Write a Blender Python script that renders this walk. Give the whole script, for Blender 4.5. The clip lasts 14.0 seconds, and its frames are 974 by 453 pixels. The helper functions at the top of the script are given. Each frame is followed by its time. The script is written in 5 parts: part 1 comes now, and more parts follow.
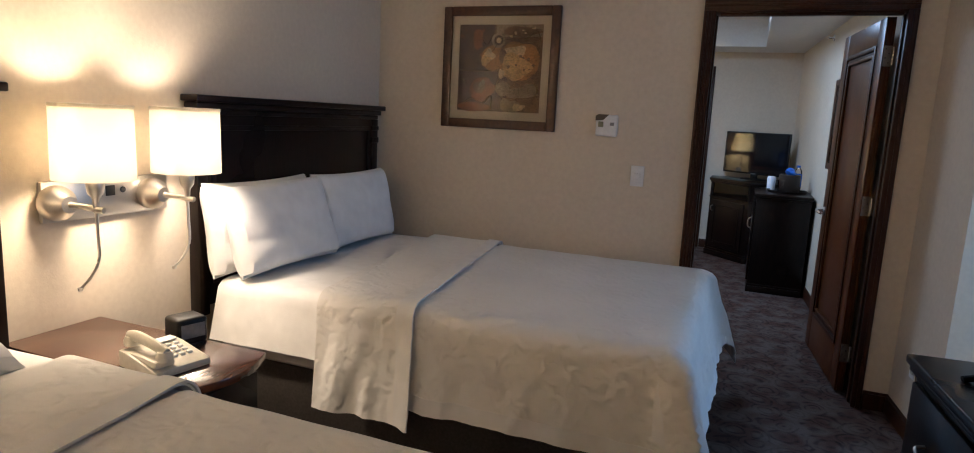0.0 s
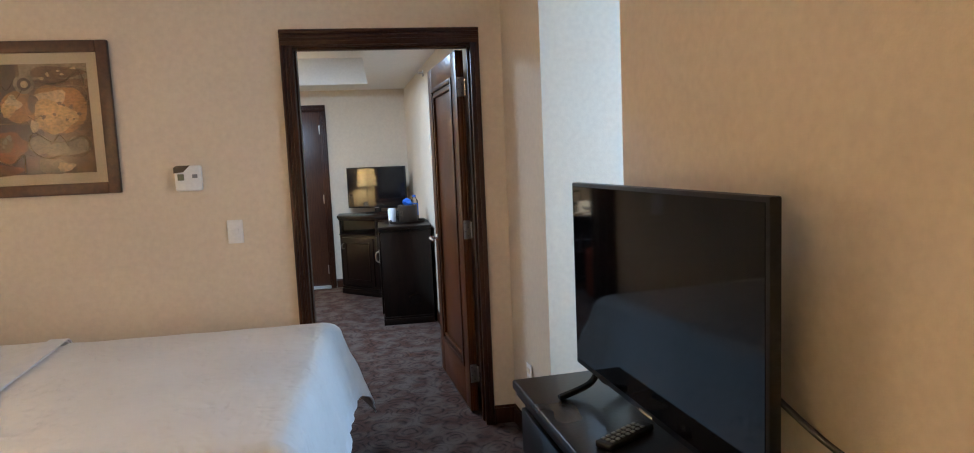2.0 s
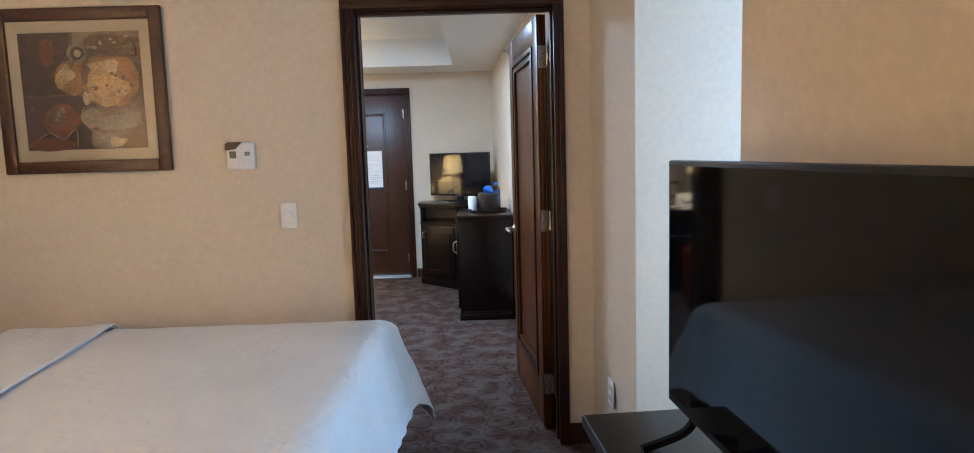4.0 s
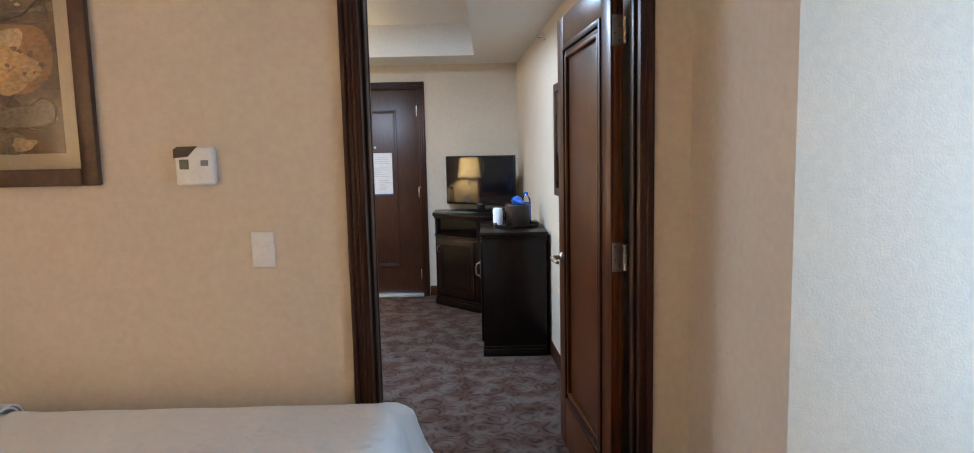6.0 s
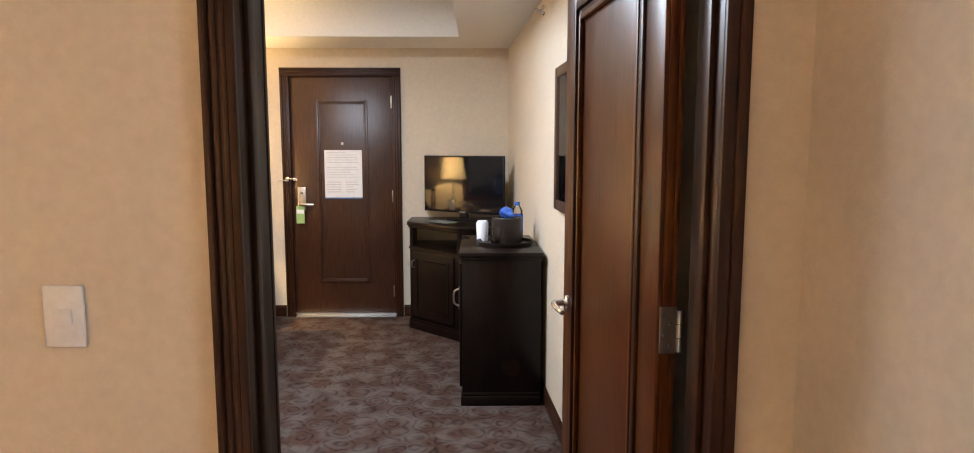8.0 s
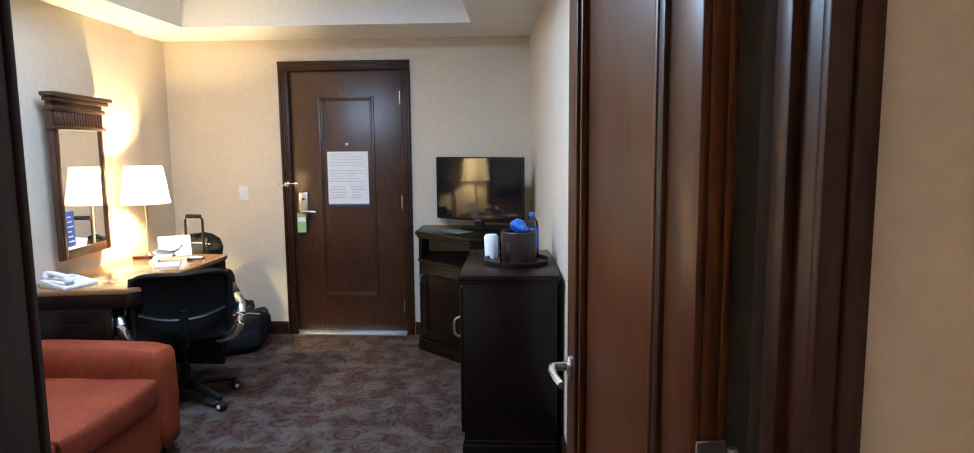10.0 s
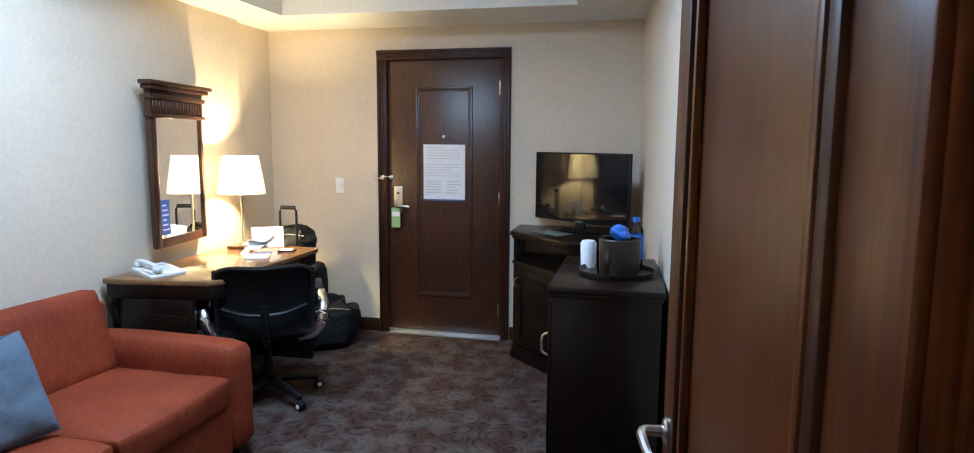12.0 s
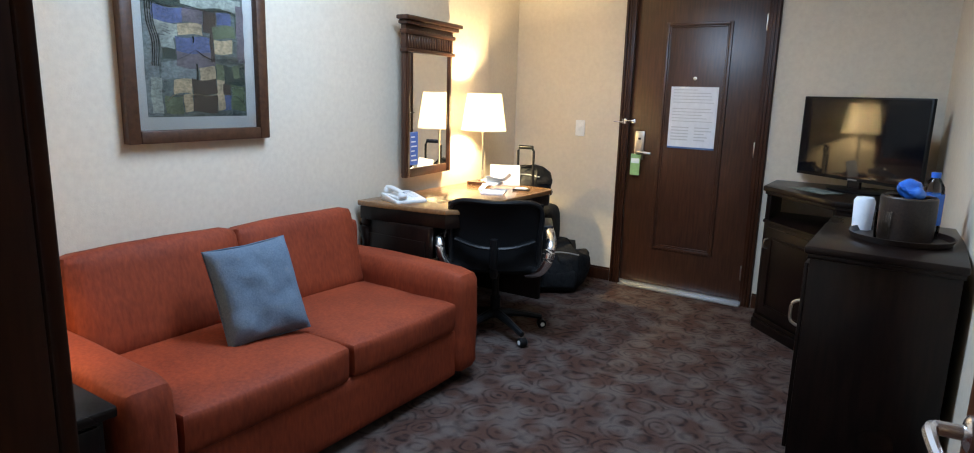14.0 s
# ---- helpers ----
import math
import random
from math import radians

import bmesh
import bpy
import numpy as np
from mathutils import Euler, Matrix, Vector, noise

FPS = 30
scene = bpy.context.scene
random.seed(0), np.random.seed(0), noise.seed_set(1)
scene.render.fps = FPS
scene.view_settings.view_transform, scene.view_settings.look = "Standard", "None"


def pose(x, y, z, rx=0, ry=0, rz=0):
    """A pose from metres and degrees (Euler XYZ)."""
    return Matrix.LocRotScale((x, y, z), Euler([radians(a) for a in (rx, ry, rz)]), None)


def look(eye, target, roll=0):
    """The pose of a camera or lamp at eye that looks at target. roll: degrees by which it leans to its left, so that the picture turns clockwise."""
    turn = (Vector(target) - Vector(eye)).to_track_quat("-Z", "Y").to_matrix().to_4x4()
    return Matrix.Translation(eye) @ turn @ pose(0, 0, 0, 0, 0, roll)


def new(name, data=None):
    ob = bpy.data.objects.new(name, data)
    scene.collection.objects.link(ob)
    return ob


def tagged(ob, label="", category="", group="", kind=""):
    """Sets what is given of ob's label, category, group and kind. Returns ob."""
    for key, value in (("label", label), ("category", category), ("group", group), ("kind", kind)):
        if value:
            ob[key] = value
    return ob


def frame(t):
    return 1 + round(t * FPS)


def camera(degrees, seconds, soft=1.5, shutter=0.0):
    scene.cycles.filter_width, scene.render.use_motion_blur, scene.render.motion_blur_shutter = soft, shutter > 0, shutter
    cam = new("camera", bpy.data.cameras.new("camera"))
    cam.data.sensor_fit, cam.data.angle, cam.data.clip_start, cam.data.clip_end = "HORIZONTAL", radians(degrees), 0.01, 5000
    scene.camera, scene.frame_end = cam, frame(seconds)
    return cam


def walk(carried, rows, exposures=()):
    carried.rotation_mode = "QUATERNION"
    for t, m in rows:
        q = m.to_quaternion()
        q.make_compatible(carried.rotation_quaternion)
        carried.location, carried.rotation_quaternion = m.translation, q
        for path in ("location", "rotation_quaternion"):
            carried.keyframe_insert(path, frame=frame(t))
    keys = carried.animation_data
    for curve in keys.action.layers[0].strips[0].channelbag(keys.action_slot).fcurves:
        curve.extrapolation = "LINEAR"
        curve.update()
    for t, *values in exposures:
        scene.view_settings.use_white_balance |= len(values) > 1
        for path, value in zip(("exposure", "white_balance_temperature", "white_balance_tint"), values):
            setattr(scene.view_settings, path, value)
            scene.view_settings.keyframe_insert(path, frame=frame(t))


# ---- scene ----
cam = camera(73.1, 14.0, soft=1.0)
PATH = [
    (0, (0.223, 0.173, 1.422), (-0.494, 2.011, 1.093), 2.9),
    (0.5, (0.307, 0.271, 1.429), (-0.193, 2.183, 1.12), 0.9),
    (1, (0.368, 0.37, 1.434), (0.208, 2.346, 1.167), 0.3),
    (1.5, (0.39, 0.479, 1.462), (0.563, 2.459, 1.238), -0.5),
    (2, (0.395, 0.56, 1.44), (0.693, 2.527, 1.234), -2.5),
    (2.5, (0.404, 0.621, 1.437), (0.72, 2.585, 1.231), -4.6),
    (3, (0.47, 0.716, 1.414), (0.741, 2.686, 1.201), -4.3),
    (3.5, (0.538, 0.849, 1.391), (0.648, 2.834, 1.17), -3.0),
    (4, (0.521, 0.984, 1.387), (0.536, 2.971, 1.165), -1.7),
    (4.2, (0.494, 1.055, 1.394), (0.495, 3.043, 1.173), -1.3),
    (6.5, (0.36, 2.1, 1.435), (0.349, 4.087, 1.207), -1.3),
    (7, (0.337, 2.327, 1.442), (0.354, 4.313, 1.207), -1.7),
    (7.5, (0.397, 2.555, 1.443), (0.419, 4.541, 1.214), -0.9),
    (8, (0.418, 2.767, 1.439), (0.443, 4.754, 1.21), 0.0),
    (10.3, (0.636, 3.415, 1.467), (0.478, 5.393, 1.224), -0.6),
    (10.5, (0.663, 3.440, 1.462), (0.458, 5.412, 1.214), -0.5),
    (11, (0.686, 3.506, 1.458), (0.422, 5.470, 1.205), -0.6),
    (11.5, (0.664, 3.620, 1.467), (0.315, 5.571, 1.216), -0.2),
    (12, (0.641, 3.726, 1.464), (0.208, 5.658, 1.210), 0.4),
    (12.5, (0.605, 3.788, 1.432), (-0.034, 5.663, 1.169), 0.3),
    (13, (0.601, 3.846, 1.414), (-0.367, 5.571, 1.124), 0.3),
    (13.5, (0.621, 3.886, 1.433), (-0.455, 5.539, 1.1), 1.1),
    (14, (0.616, 3.891, 1.366), (-0.467, 5.525, 0.968), 1.6),
]
walk(cam, [(t, look(eye, target, roll)) for t, eye, target, roll in PATH],
     exposures=((0, -0.22, 5850, 13), (0.5, 0.02, 6100, 15), (1, 0.55, 6350, 13), (1.5, 0.7, 6400, 12), (4, 0.88, 6150, 12), (6.5, 0.74, 7150, 16), (8, 0.95, 8450, 22),
                (10.5, 0.6, 6100, 13), (12, 0.5, 6150, 12), (14, 0.42, 6450, 12)))
# ---- light ----
world = bpy.data.worlds.new("sky")
scene.world = world
world.use_nodes = True
_wn = world.node_tree.nodes
_sky = _wn.new("ShaderNodeTexSky")
_sky.sky_type, _sky.sun_disc = "NISHITA", False
_sky.sun_elevation, _sky.sun_rotation = radians(35), radians(200)
world.node_tree.links.new(_sky.outputs[0], _wn["Background"].inputs[0])
_wn["Background"].inputs[1].default_value = 0.08


def lamp(name, kind, m, power, colour, **kw):
    data = bpy.data.lights.new(name, kind)
    data.energy, data.color = power, colour
    for k, v in kw.items():
        if k == "radius":
            data.shadow_soft_size = v
        elif k == "size":
            data.shape, data.size, data.size_y = "RECTANGLE", v[0], v[1]
    ob = new(name, data)
    ob.matrix_world = m
    return ob


WARM, COOL, DAY = (1.0, 0.70, 0.39), (0.52, 0.73, 1.0), (0.38, 0.64, 1.0)
SCONCES = ((-1.86, 1.775), (-1.86, 2.176))
for (sx, sy), watts, tone in zip(SCONCES, (37, 28), ((1.0, 0.76, 0.48), (1.0, 0.80, 0.58))):
    lamp("sconce_bulb_light", "POINT", pose(sx, sy, 1.26), watts, tone, radius=0.05)
# warm fill from an added floor lamp, brightening television wall and bed side
lamp("floor_lamp_bulb_light", "POINT", pose(-1.70, -1.22, 1.50), 135, (1.0, 0.78, 0.52), radius=0.05)
lamp("desk_lamp_bulb_light", "POINT", pose(-1.872, 7.57, 1.25), 64, (1.0, 0.79, 0.42), radius=0.035)
lamp("side_lamp_bulb_light", "POINT", pose(-1.62, 4.43, 1.04), 11, (1.0, 0.70, 0.36), radius=0.035)
# daylight through the alcove window
lamp("window_daylight", "AREA", pose(2.12, 2.92, 1.35, 0, 90, 0), 20, DAY, size=(1.9, 0.8))
# added cool fill in the recessed ceiling; the bluish light's real source is unknown
lamp("ceiling_panel_light", "AREA", pose(-0.75, 5.9, 2.535), 60, COOL, size=(1.2, 0.5))

# ---- mesh helpers ----


def joined(*bms):
    out = bmesh.new()
    for b in bms:
        me = bpy.data.meshes.new("tmp")
        b.to_mesh(me)
        out.from_mesh(me)
        bpy.data.meshes.remove(me)
        b.free()
    return out


def xf(bm, m):
    bmesh.ops.transform(bm, matrix=m, verts=bm.verts)
    return bm


def bx(x0, y0, z0, x1, y1, z1, bev=0.004, seg=2):
    bm = bmesh.new()
    bmesh.ops.create_cube(bm, size=1)
    bmesh.ops.transform(bm, matrix=Matrix.Translation(((x0 + x1) / 2, (y0 + y1) / 2, (z0 + z1) / 2)) @ Matrix.Diagonal((abs(x1 - x0), abs(y1 - y0), abs(z1 - z0), 1)), verts=bm.verts)
    if bev:
        bmesh.ops.bevel(bm, geom=bm.edges[:], offset=bev, segments=seg, affect="EDGES", profile=0.5)
    return bm


def prism(pts, z0, z1, bev=0.0):
    bm = bmesh.new()
    lo = [bm.verts.new((x, y, z0)) for x, y in pts]
    hi = [bm.verts.new((x, y, z1)) for x, y in pts]
    n = len(pts)
    bm.faces.new(lo[::-1]), bm.faces.new(hi)
    for i in range(n):
        bm.faces.new((lo[i], lo[(i + 1) % n], hi[(i + 1) % n], hi[i]))
    bmesh.ops.recalc_face_normals(bm, faces=bm.faces)
    if bev:
        bmesh.ops.bevel(bm, geom=bm.edges[:], offset=bev, segments=2, affect="EDGES", profile=0.5)
    return bm


def lathe(profile, seg=28, closed=False):
    bm = bmesh.new()
    rings = []
    for r, z in profile:
        if r < 1e-5:
            rings.append([bm.verts.new((0, 0, z))])
        else:
            rings.append([bm.verts.new((r * math.cos(2 * math.pi * i / seg), r * math.sin(2 * math.pi * i / seg), z)) for i in range(seg)])
    pairs = list(zip(rings, rings[1:]))
    if closed:
        pairs.append((rings[-1], rings[0]))
    for a, b in pairs:
        for i in range(seg):
            j = (i + 1) % seg
            f = [a[i % len(a)], a[j % len(a)], b[j % len(b)], b[i % len(b)]]
            f = [v for k, v in enumerate(f) if v not in f[:k]]
            if len(f) > 2:
                bm.faces.new(f)
    bmesh.ops.recalc_face_normals(bm, faces=bm.faces)
    return bm


def smooth_path(pts, n=6):
    out, p = [], [Vector(q) for q in pts]
    for i in range(len(p) - 1):
        a, b, c, d = p[max(i - 1, 0)], p[i], p[i + 1], p[min(i + 2, len(p) - 1)]
        for k in range(n):
            t = k / n
            out.append(0.5 * ((2 * b) + (c - a) * t + (2 * a - 5 * b + 4 * c - d) * t * t + (3 * b - a - 3 * c + d) * t ** 3))
    return out + [p[-1]]


def tube(pts, r, seg=8, smooth=True, flat=1.0):
    """A rod along pts; r is one radius or one for each end."""
    p = smooth_path(pts) if smooth else [Vector(q) for q in pts]
    bm, rings = bmesh.new(), []
    ra, rb = r if isinstance(r, tuple) else (r, r)
    up = Vector((0, 0, 1))
    for i, q in enumerate(p):
        d = (p[min(i + 1, len(p) - 1)] - p[max(i - 1, 0)]).normalized()
        s = d.cross(up if abs(d.z) < 0.95 else Vector((1, 0, 0))).normalized()
        u = s.cross(d)
        rr = ra + (rb - ra) * i / (len(p) - 1)
        rings.append([bm.verts.new(q + rr * (math.cos(2 * math.pi * k / seg) * s + flat * math.sin(2 * math.pi * k / seg) * u)) for k in range(seg)])
    for a, b in zip(rings, rings[1:]):
        for k in range(seg):
            bm.faces.new((a[k], a[(k + 1) % seg], b[(k + 1) % seg], b[k]))
    bm.faces.new(rings[0][::-1]), bm.faces.new(rings[-1])
    bmesh.ops.recalc_face_normals(bm, faces=bm.faces)
    return bm


def grid(nu, nv, fn):
    bm = bmesh.new()
    v = [[bm.verts.new(fn(i / nu, j / nv)) for j in range(nv + 1)] for i in range(nu + 1)]
    for i in range(nu):
        for j in range(nv):
            bm.faces.new((v[i][j], v[i + 1][j], v[i + 1][j + 1], v[i][j + 1]))
    return bm


def solid(bm, th):
    bmesh.ops.recalc_face_normals(bm, faces=bm.faces)
    bmesh.ops.solidify(bm, geom=bm.faces[:], thickness=th)
    return bm


def link(name, bm, material, smooth=True):
    me = bpy.data.meshes.new(name)
    bm.to_mesh(me)
    bm.free()
    me.materials.append(material)
    if smooth:
        for p in me.polygons:
            p.use_smooth = True
        me.set_sharp_from_angle(angle=radians(38))
    return new(name, me)


def part(name, bm, material, parent, label="", smooth=True):
    ob = link(name, bm, material, smooth)
    ob.parent = parent
    return tagged(ob, label) if label else ob


def thing(name, m, label, category, group=""):
    ob = new(name)
    ob.empty_display_size = 0.1
    ob.matrix_world = m
    return tagged(ob, label, category, group)


def setting(name, bm, material, label, category, smooth=False):
    return tagged(link(name, bm, material, smooth), label, category, "", "structure")


# ---- materials ----


def nodes(name):
    m = bpy.data.materials.new(name)
    m.use_nodes = True
    nt = m.node_tree
    return m, nt, nt.nodes["Principled BSDF"]


def surface(name, c1, c2, scale=30, rough=0.6, bump=0.1, metal=0.0, stretch=(1, 1, 1), coat=0.0, fine=None, sheen=0.0, spec=0.5, distance=0.002, big=1.5, contrast=0.35):
    """Two-scale noise between two colours, with roughness variation and relief."""
    m, nt, b = nodes(name)
    n, l = nt.nodes, nt.links
    tc, mp = n.new("ShaderNodeTexCoord"), n.new("ShaderNodeMapping")
    mp.inputs["Scale"].default_value = stretch
    l.new(tc.outputs["Object"], mp.inputs[0])
    a, c = n.new("ShaderNodeTexNoise"), n.new("ShaderNodeTexNoise")
    a.inputs["Scale"].default_value, a.inputs["Detail"].default_value = scale, 6
    c.inputs["Scale"].default_value, c.inputs["Detail"].default_value = big, 3
    l.new(mp.outputs[0], a.inputs[0]), l.new(tc.outputs["Object"], c.inputs[0])
    mixv = n.new("ShaderNodeMix")
    mixv.inputs[0].default_value = contrast
    l.new(a.outputs[0], mixv.inputs[2]), l.new(c.outputs[0], mixv.inputs[3])
    ramp = n.new("ShaderNodeValToRGB")
    ramp.color_ramp.elements[0].position, ramp.color_ramp.elements[1].position = 0.36, 0.64
    ramp.color_ramp.elements[0].color, ramp.color_ramp.elements[1].color = (*c1, 1), (*c2, 1)
    l.new(mixv.outputs[0], ramp.inputs[0]), l.new(ramp.outputs[0], b.inputs["Base Color"])
    rr = n.new("ShaderNodeMapRange")
    rr.inputs[3].default_value, rr.inputs[4].default_value = max(rough - 0.08, 0.02), min(rough + 0.08, 1)
    l.new(c.outputs[0], rr.inputs[0]), l.new(rr.outputs[0], b.inputs["Roughness"])
    b.inputs["Metallic"].default_value = metal
    b.inputs["Specular IOR Level"].default_value = spec
    b.inputs["Coat Weight"].default_value = coat
    b.inputs["Coat Roughness"].default_value = 0.15
    b.inputs["Sheen Weight"].default_value = sheen
    if bump:
        bp = n.new("ShaderNodeBump")
        bp.inputs["Strength"].default_value, bp.inputs["Distance"].default_value = bump, distance
        src = a
        if fine:
            src = n.new("ShaderNodeTexNoise")
            src.inputs["Scale"].default_value, src.inputs["Detail"].default_value = fine, 4
            l.new(mp.outputs[0], src.inputs[0])
        l.new(src.outputs[0], bp.inputs["Height"]), l.new(bp.outputs[0], b.inputs["Normal"])
    return m


def shade_cloth(name, colour):
    m, nt, b = nodes(name)
    n, l = nt.nodes, nt.links
    tr, mx, nz, bp = n.new("ShaderNodeBsdfTranslucent"), n.new("ShaderNodeMixShader"), n.new("ShaderNodeTexNoise"), n.new("ShaderNodeBump")
    tr.inputs[0].default_value = (*colour, 1)
    b.inputs["Base Color"].default_value = (*colour, 1)
    b.inputs["Roughness"].default_value = 0.85
    nz.inputs["Scale"].default_value = 220
    bp.inputs["Strength"].default_value, bp.inputs["Distance"].default_value = 0.15, 0.001
    l.new(nz.outputs[0], bp.inputs["Height"]), l.new(bp.outputs[0], b.inputs["Normal"])
    mx.inputs[0].default_value = 0.62
    l.new(b.outputs[0], mx.inputs[1]), l.new(tr.outputs[0], mx.inputs[2])
    l.new(mx.outputs[0], n["Material Output"].inputs[0])
    return m


def clear_glass(name, gloss=0.05):
    m, nt, b = nodes(name)
    n, l = nt.nodes, nt.links
    t, g, mx, fr = n.new("ShaderNodeBsdfTransparent"), n.new("ShaderNodeBsdfGlossy"), n.new("ShaderNodeMixShader"), n.new("ShaderNodeFresnel")
    g.inputs["Roughness"].default_value = gloss
    fr.inputs[0].default_value = 1.45
    l.new(fr.outputs[0], mx.inputs[0]), l.new(t.outputs[0], mx.inputs[1]), l.new(g.outputs[0], mx.inputs[2])
    l.new(mx.outputs[0], n["Material Output"].inputs[0])
    return m


def carpet_material():
    m, nt, b = nodes("patterned carpet")
    n, l = nt.nodes, nt.links
    tc = n.new("ShaderNodeTexCoord")
    warp = n.new("ShaderNodeTexNoise")
    warp.inputs["Scale"].default_value = 6
    add = n.new("ShaderNodeVectorMath")
    add.operation = "MULTIPLY_ADD"
    add.inputs[1].default_value = (0.10, 0.10, 0)
    l.new(tc.outputs["Object"], warp.inputs[0]), l.new(warp.outputs[1], add.inputs[0]), l.new(tc.outputs["Object"], add.inputs[2])
    vo = n.new("ShaderNodeTexVoronoi")
    vo.inputs["Scale"].default_value = 7.0
    vo.inputs["Randomness"].default_value = 0.55
    l.new(add.outputs[0], vo.inputs[0])
    # scroll lines: rings round each rosette
    ring = n.new("ShaderNodeMath")
    ring.operation = "MULTIPLY"
    ring.inputs[1].default_value = 27
    sn = n.new("ShaderNodeMath")
    sn.operation = "SINE"
    l.new(vo.outputs["Distance"], ring.inputs[0]), l.new(ring.outputs[0], sn.inputs[0])
    line = n.new("ShaderNodeMapRange")
    line.inputs[1].default_value, line.inputs[2].default_value = -0.1, 1.0
    line.inputs[4].default_value = 0.9
    l.new(sn.outputs[0], line.inputs[0])
    brk = n.new("ShaderNodeTexNoise")
    brk.inputs["Scale"].default_value = 22
    l.new(tc.outputs["Object"], brk.inputs[0])
    brr = n.new("ShaderNodeMapRange")
    brr.inputs[1].default_value, brr.inputs[2].default_value = 0.32, 0.60
    l.new(brk.outputs[0], brr.inputs[0])
    lm = n.new("ShaderNodeMath")
    lm.operation = "MULTIPLY"
    l.new(line.outputs[0], lm.inputs[0])
    # broad clouds of rust and taupe
    cl = n.new("ShaderNodeTexNoise")
    cl.inputs["Scale"].default_value, cl.inputs["Detail"].default_value = 7.5, 1.5
    l.new(tc.outputs["Object"], cl.inputs[0])
    # the scrolls fill the rust patches and thin out on the taupe ones
    thin = n.new("ShaderNodeMapRange")
    thin.inputs[1].default_value, thin.inputs[2].default_value = 0.46, 0.62
    thin.inputs[3].default_value, thin.inputs[4].default_value = 1.0, 0.5
    both = n.new("ShaderNodeMath")
    both.operation = "MULTIPLY"
    l.new(cl.outputs[0], thin.inputs[0]), l.new(thin.outputs[0], both.inputs[0]), l.new(brr.outputs[0], both.inputs[1])
    l.new(both.outputs[0], lm.inputs[1])
    ramp = n.new("ShaderNodeValToRGB")
    e = ramp.color_ramp.elements
    e[0].position, e[0].color = 0.40, (0.068, 0.034, 0.025, 1)
    e[1].position, e[1].color = 0.64, (0.100, 0.076, 0.066, 1)
    l.new(cl.outputs[0], ramp.inputs[0])
    mix = n.new("ShaderNodeMix")
    mix.data_type = "RGBA"
    mix.inputs[7].default_value = (0.017, 0.010, 0.009, 1)
    l.new(lm.outputs[0], mix.inputs[0]), l.new(ramp.outputs[0], mix.inputs[6])
    pile = n.new("ShaderNodeTexNoise")
    pile.inputs["Scale"].default_value, pile.inputs["Detail"].default_value = 260, 3
    l.new(tc.outputs["Object"], pile.inputs[0])
    var = n.new("ShaderNodeMix")
    var.data_type, var.blend_type = "RGBA", "OVERLAY"
    var.inputs[0].default_value = 0.55
    l.new(mix.outputs[2], var.inputs[6]), l.new(pile.outputs[0], var.inputs[7])
    l.new(var.outputs[2], b.inputs["Base Color"])
    bp = n.new("ShaderNodeBump")
    bp.inputs["Strength"].default_value, bp.inputs["Distance"].default_value = 0.7, 0.004
    l.new(pile.outputs[0], bp.inputs["Height"]), l.new(bp.outputs[0], b.inputs["Normal"])
    b.inputs["Roughness"].default_value = 0.95
    b.inputs["Specular IOR Level"].default_value = 0.15
    return m


def coverlet_material(name, c1, c2):
    """Woven cotton with raised scroll motifs."""
    m, nt, b = nodes(name)
    n, l = nt.nodes, nt.links
    tc, vo, nz, fine, add = n.new("ShaderNodeTexCoord"), n.new("ShaderNodeTexVoronoi"), n.new("ShaderNodeTexNoise"), n.new("ShaderNodeTexNoise"), n.new("ShaderNodeMath")
    vo.inputs["Scale"].default_value, vo.feature = 26, "SMOOTH_F1"
    nz.inputs["Scale"].default_value, nz.inputs["Detail"].default_value = 2.2, 4
    fine.inputs["Scale"].default_value = 300
    warp, wn = n.new("ShaderNodeVectorMath"), n.new("ShaderNodeTexNoise")
    warp.operation, wn.inputs["Scale"].default_value = "MULTIPLY_ADD", 9
    warp.inputs[1].default_value = (0.12, 0.12, 0.12)
    l.new(tc.outputs["Object"], wn.inputs[0]), l.new(wn.outputs[1], warp.inputs[0]), l.new(tc.outputs["Object"], warp.inputs[2])
    for q in (nz, fine):
        l.new(tc.outputs["Object"], q.inputs[0])
    l.new(warp.outputs[0], vo.inputs[0])
    ramp = n.new("ShaderNodeValToRGB")
    ramp.color_ramp.elements[0].position, ramp.color_ramp.elements[1].position = 0.3, 0.7
    ramp.color_ramp.elements[0].color, ramp.color_ramp.elements[1].color = (*c1, 1), (*c2, 1)
    l.new(nz.outputs[0], ramp.inputs[0]), l.new(ramp.outputs[0], b.inputs["Base Color"])
    add.operation = "MULTIPLY_ADD"
    add.inputs[1].default_value = 0.12
    l.new(fine.outputs[0], add.inputs[0]), l.new(vo.outputs["Distance"], add.inputs[2])
    bp = n.new("ShaderNodeBump")
    bp.inputs["Strength"].default_value, bp.inputs["Distance"].default_value = 0.75, 0.011
    l.new(add.outputs[0], bp.inputs["Height"]), l.new(bp.outputs[0], b.inputs["Normal"])
    b.inputs["Roughness"].default_value = 0.9
    b.inputs["Sheen Weight"].default_value = 0.1
    return m


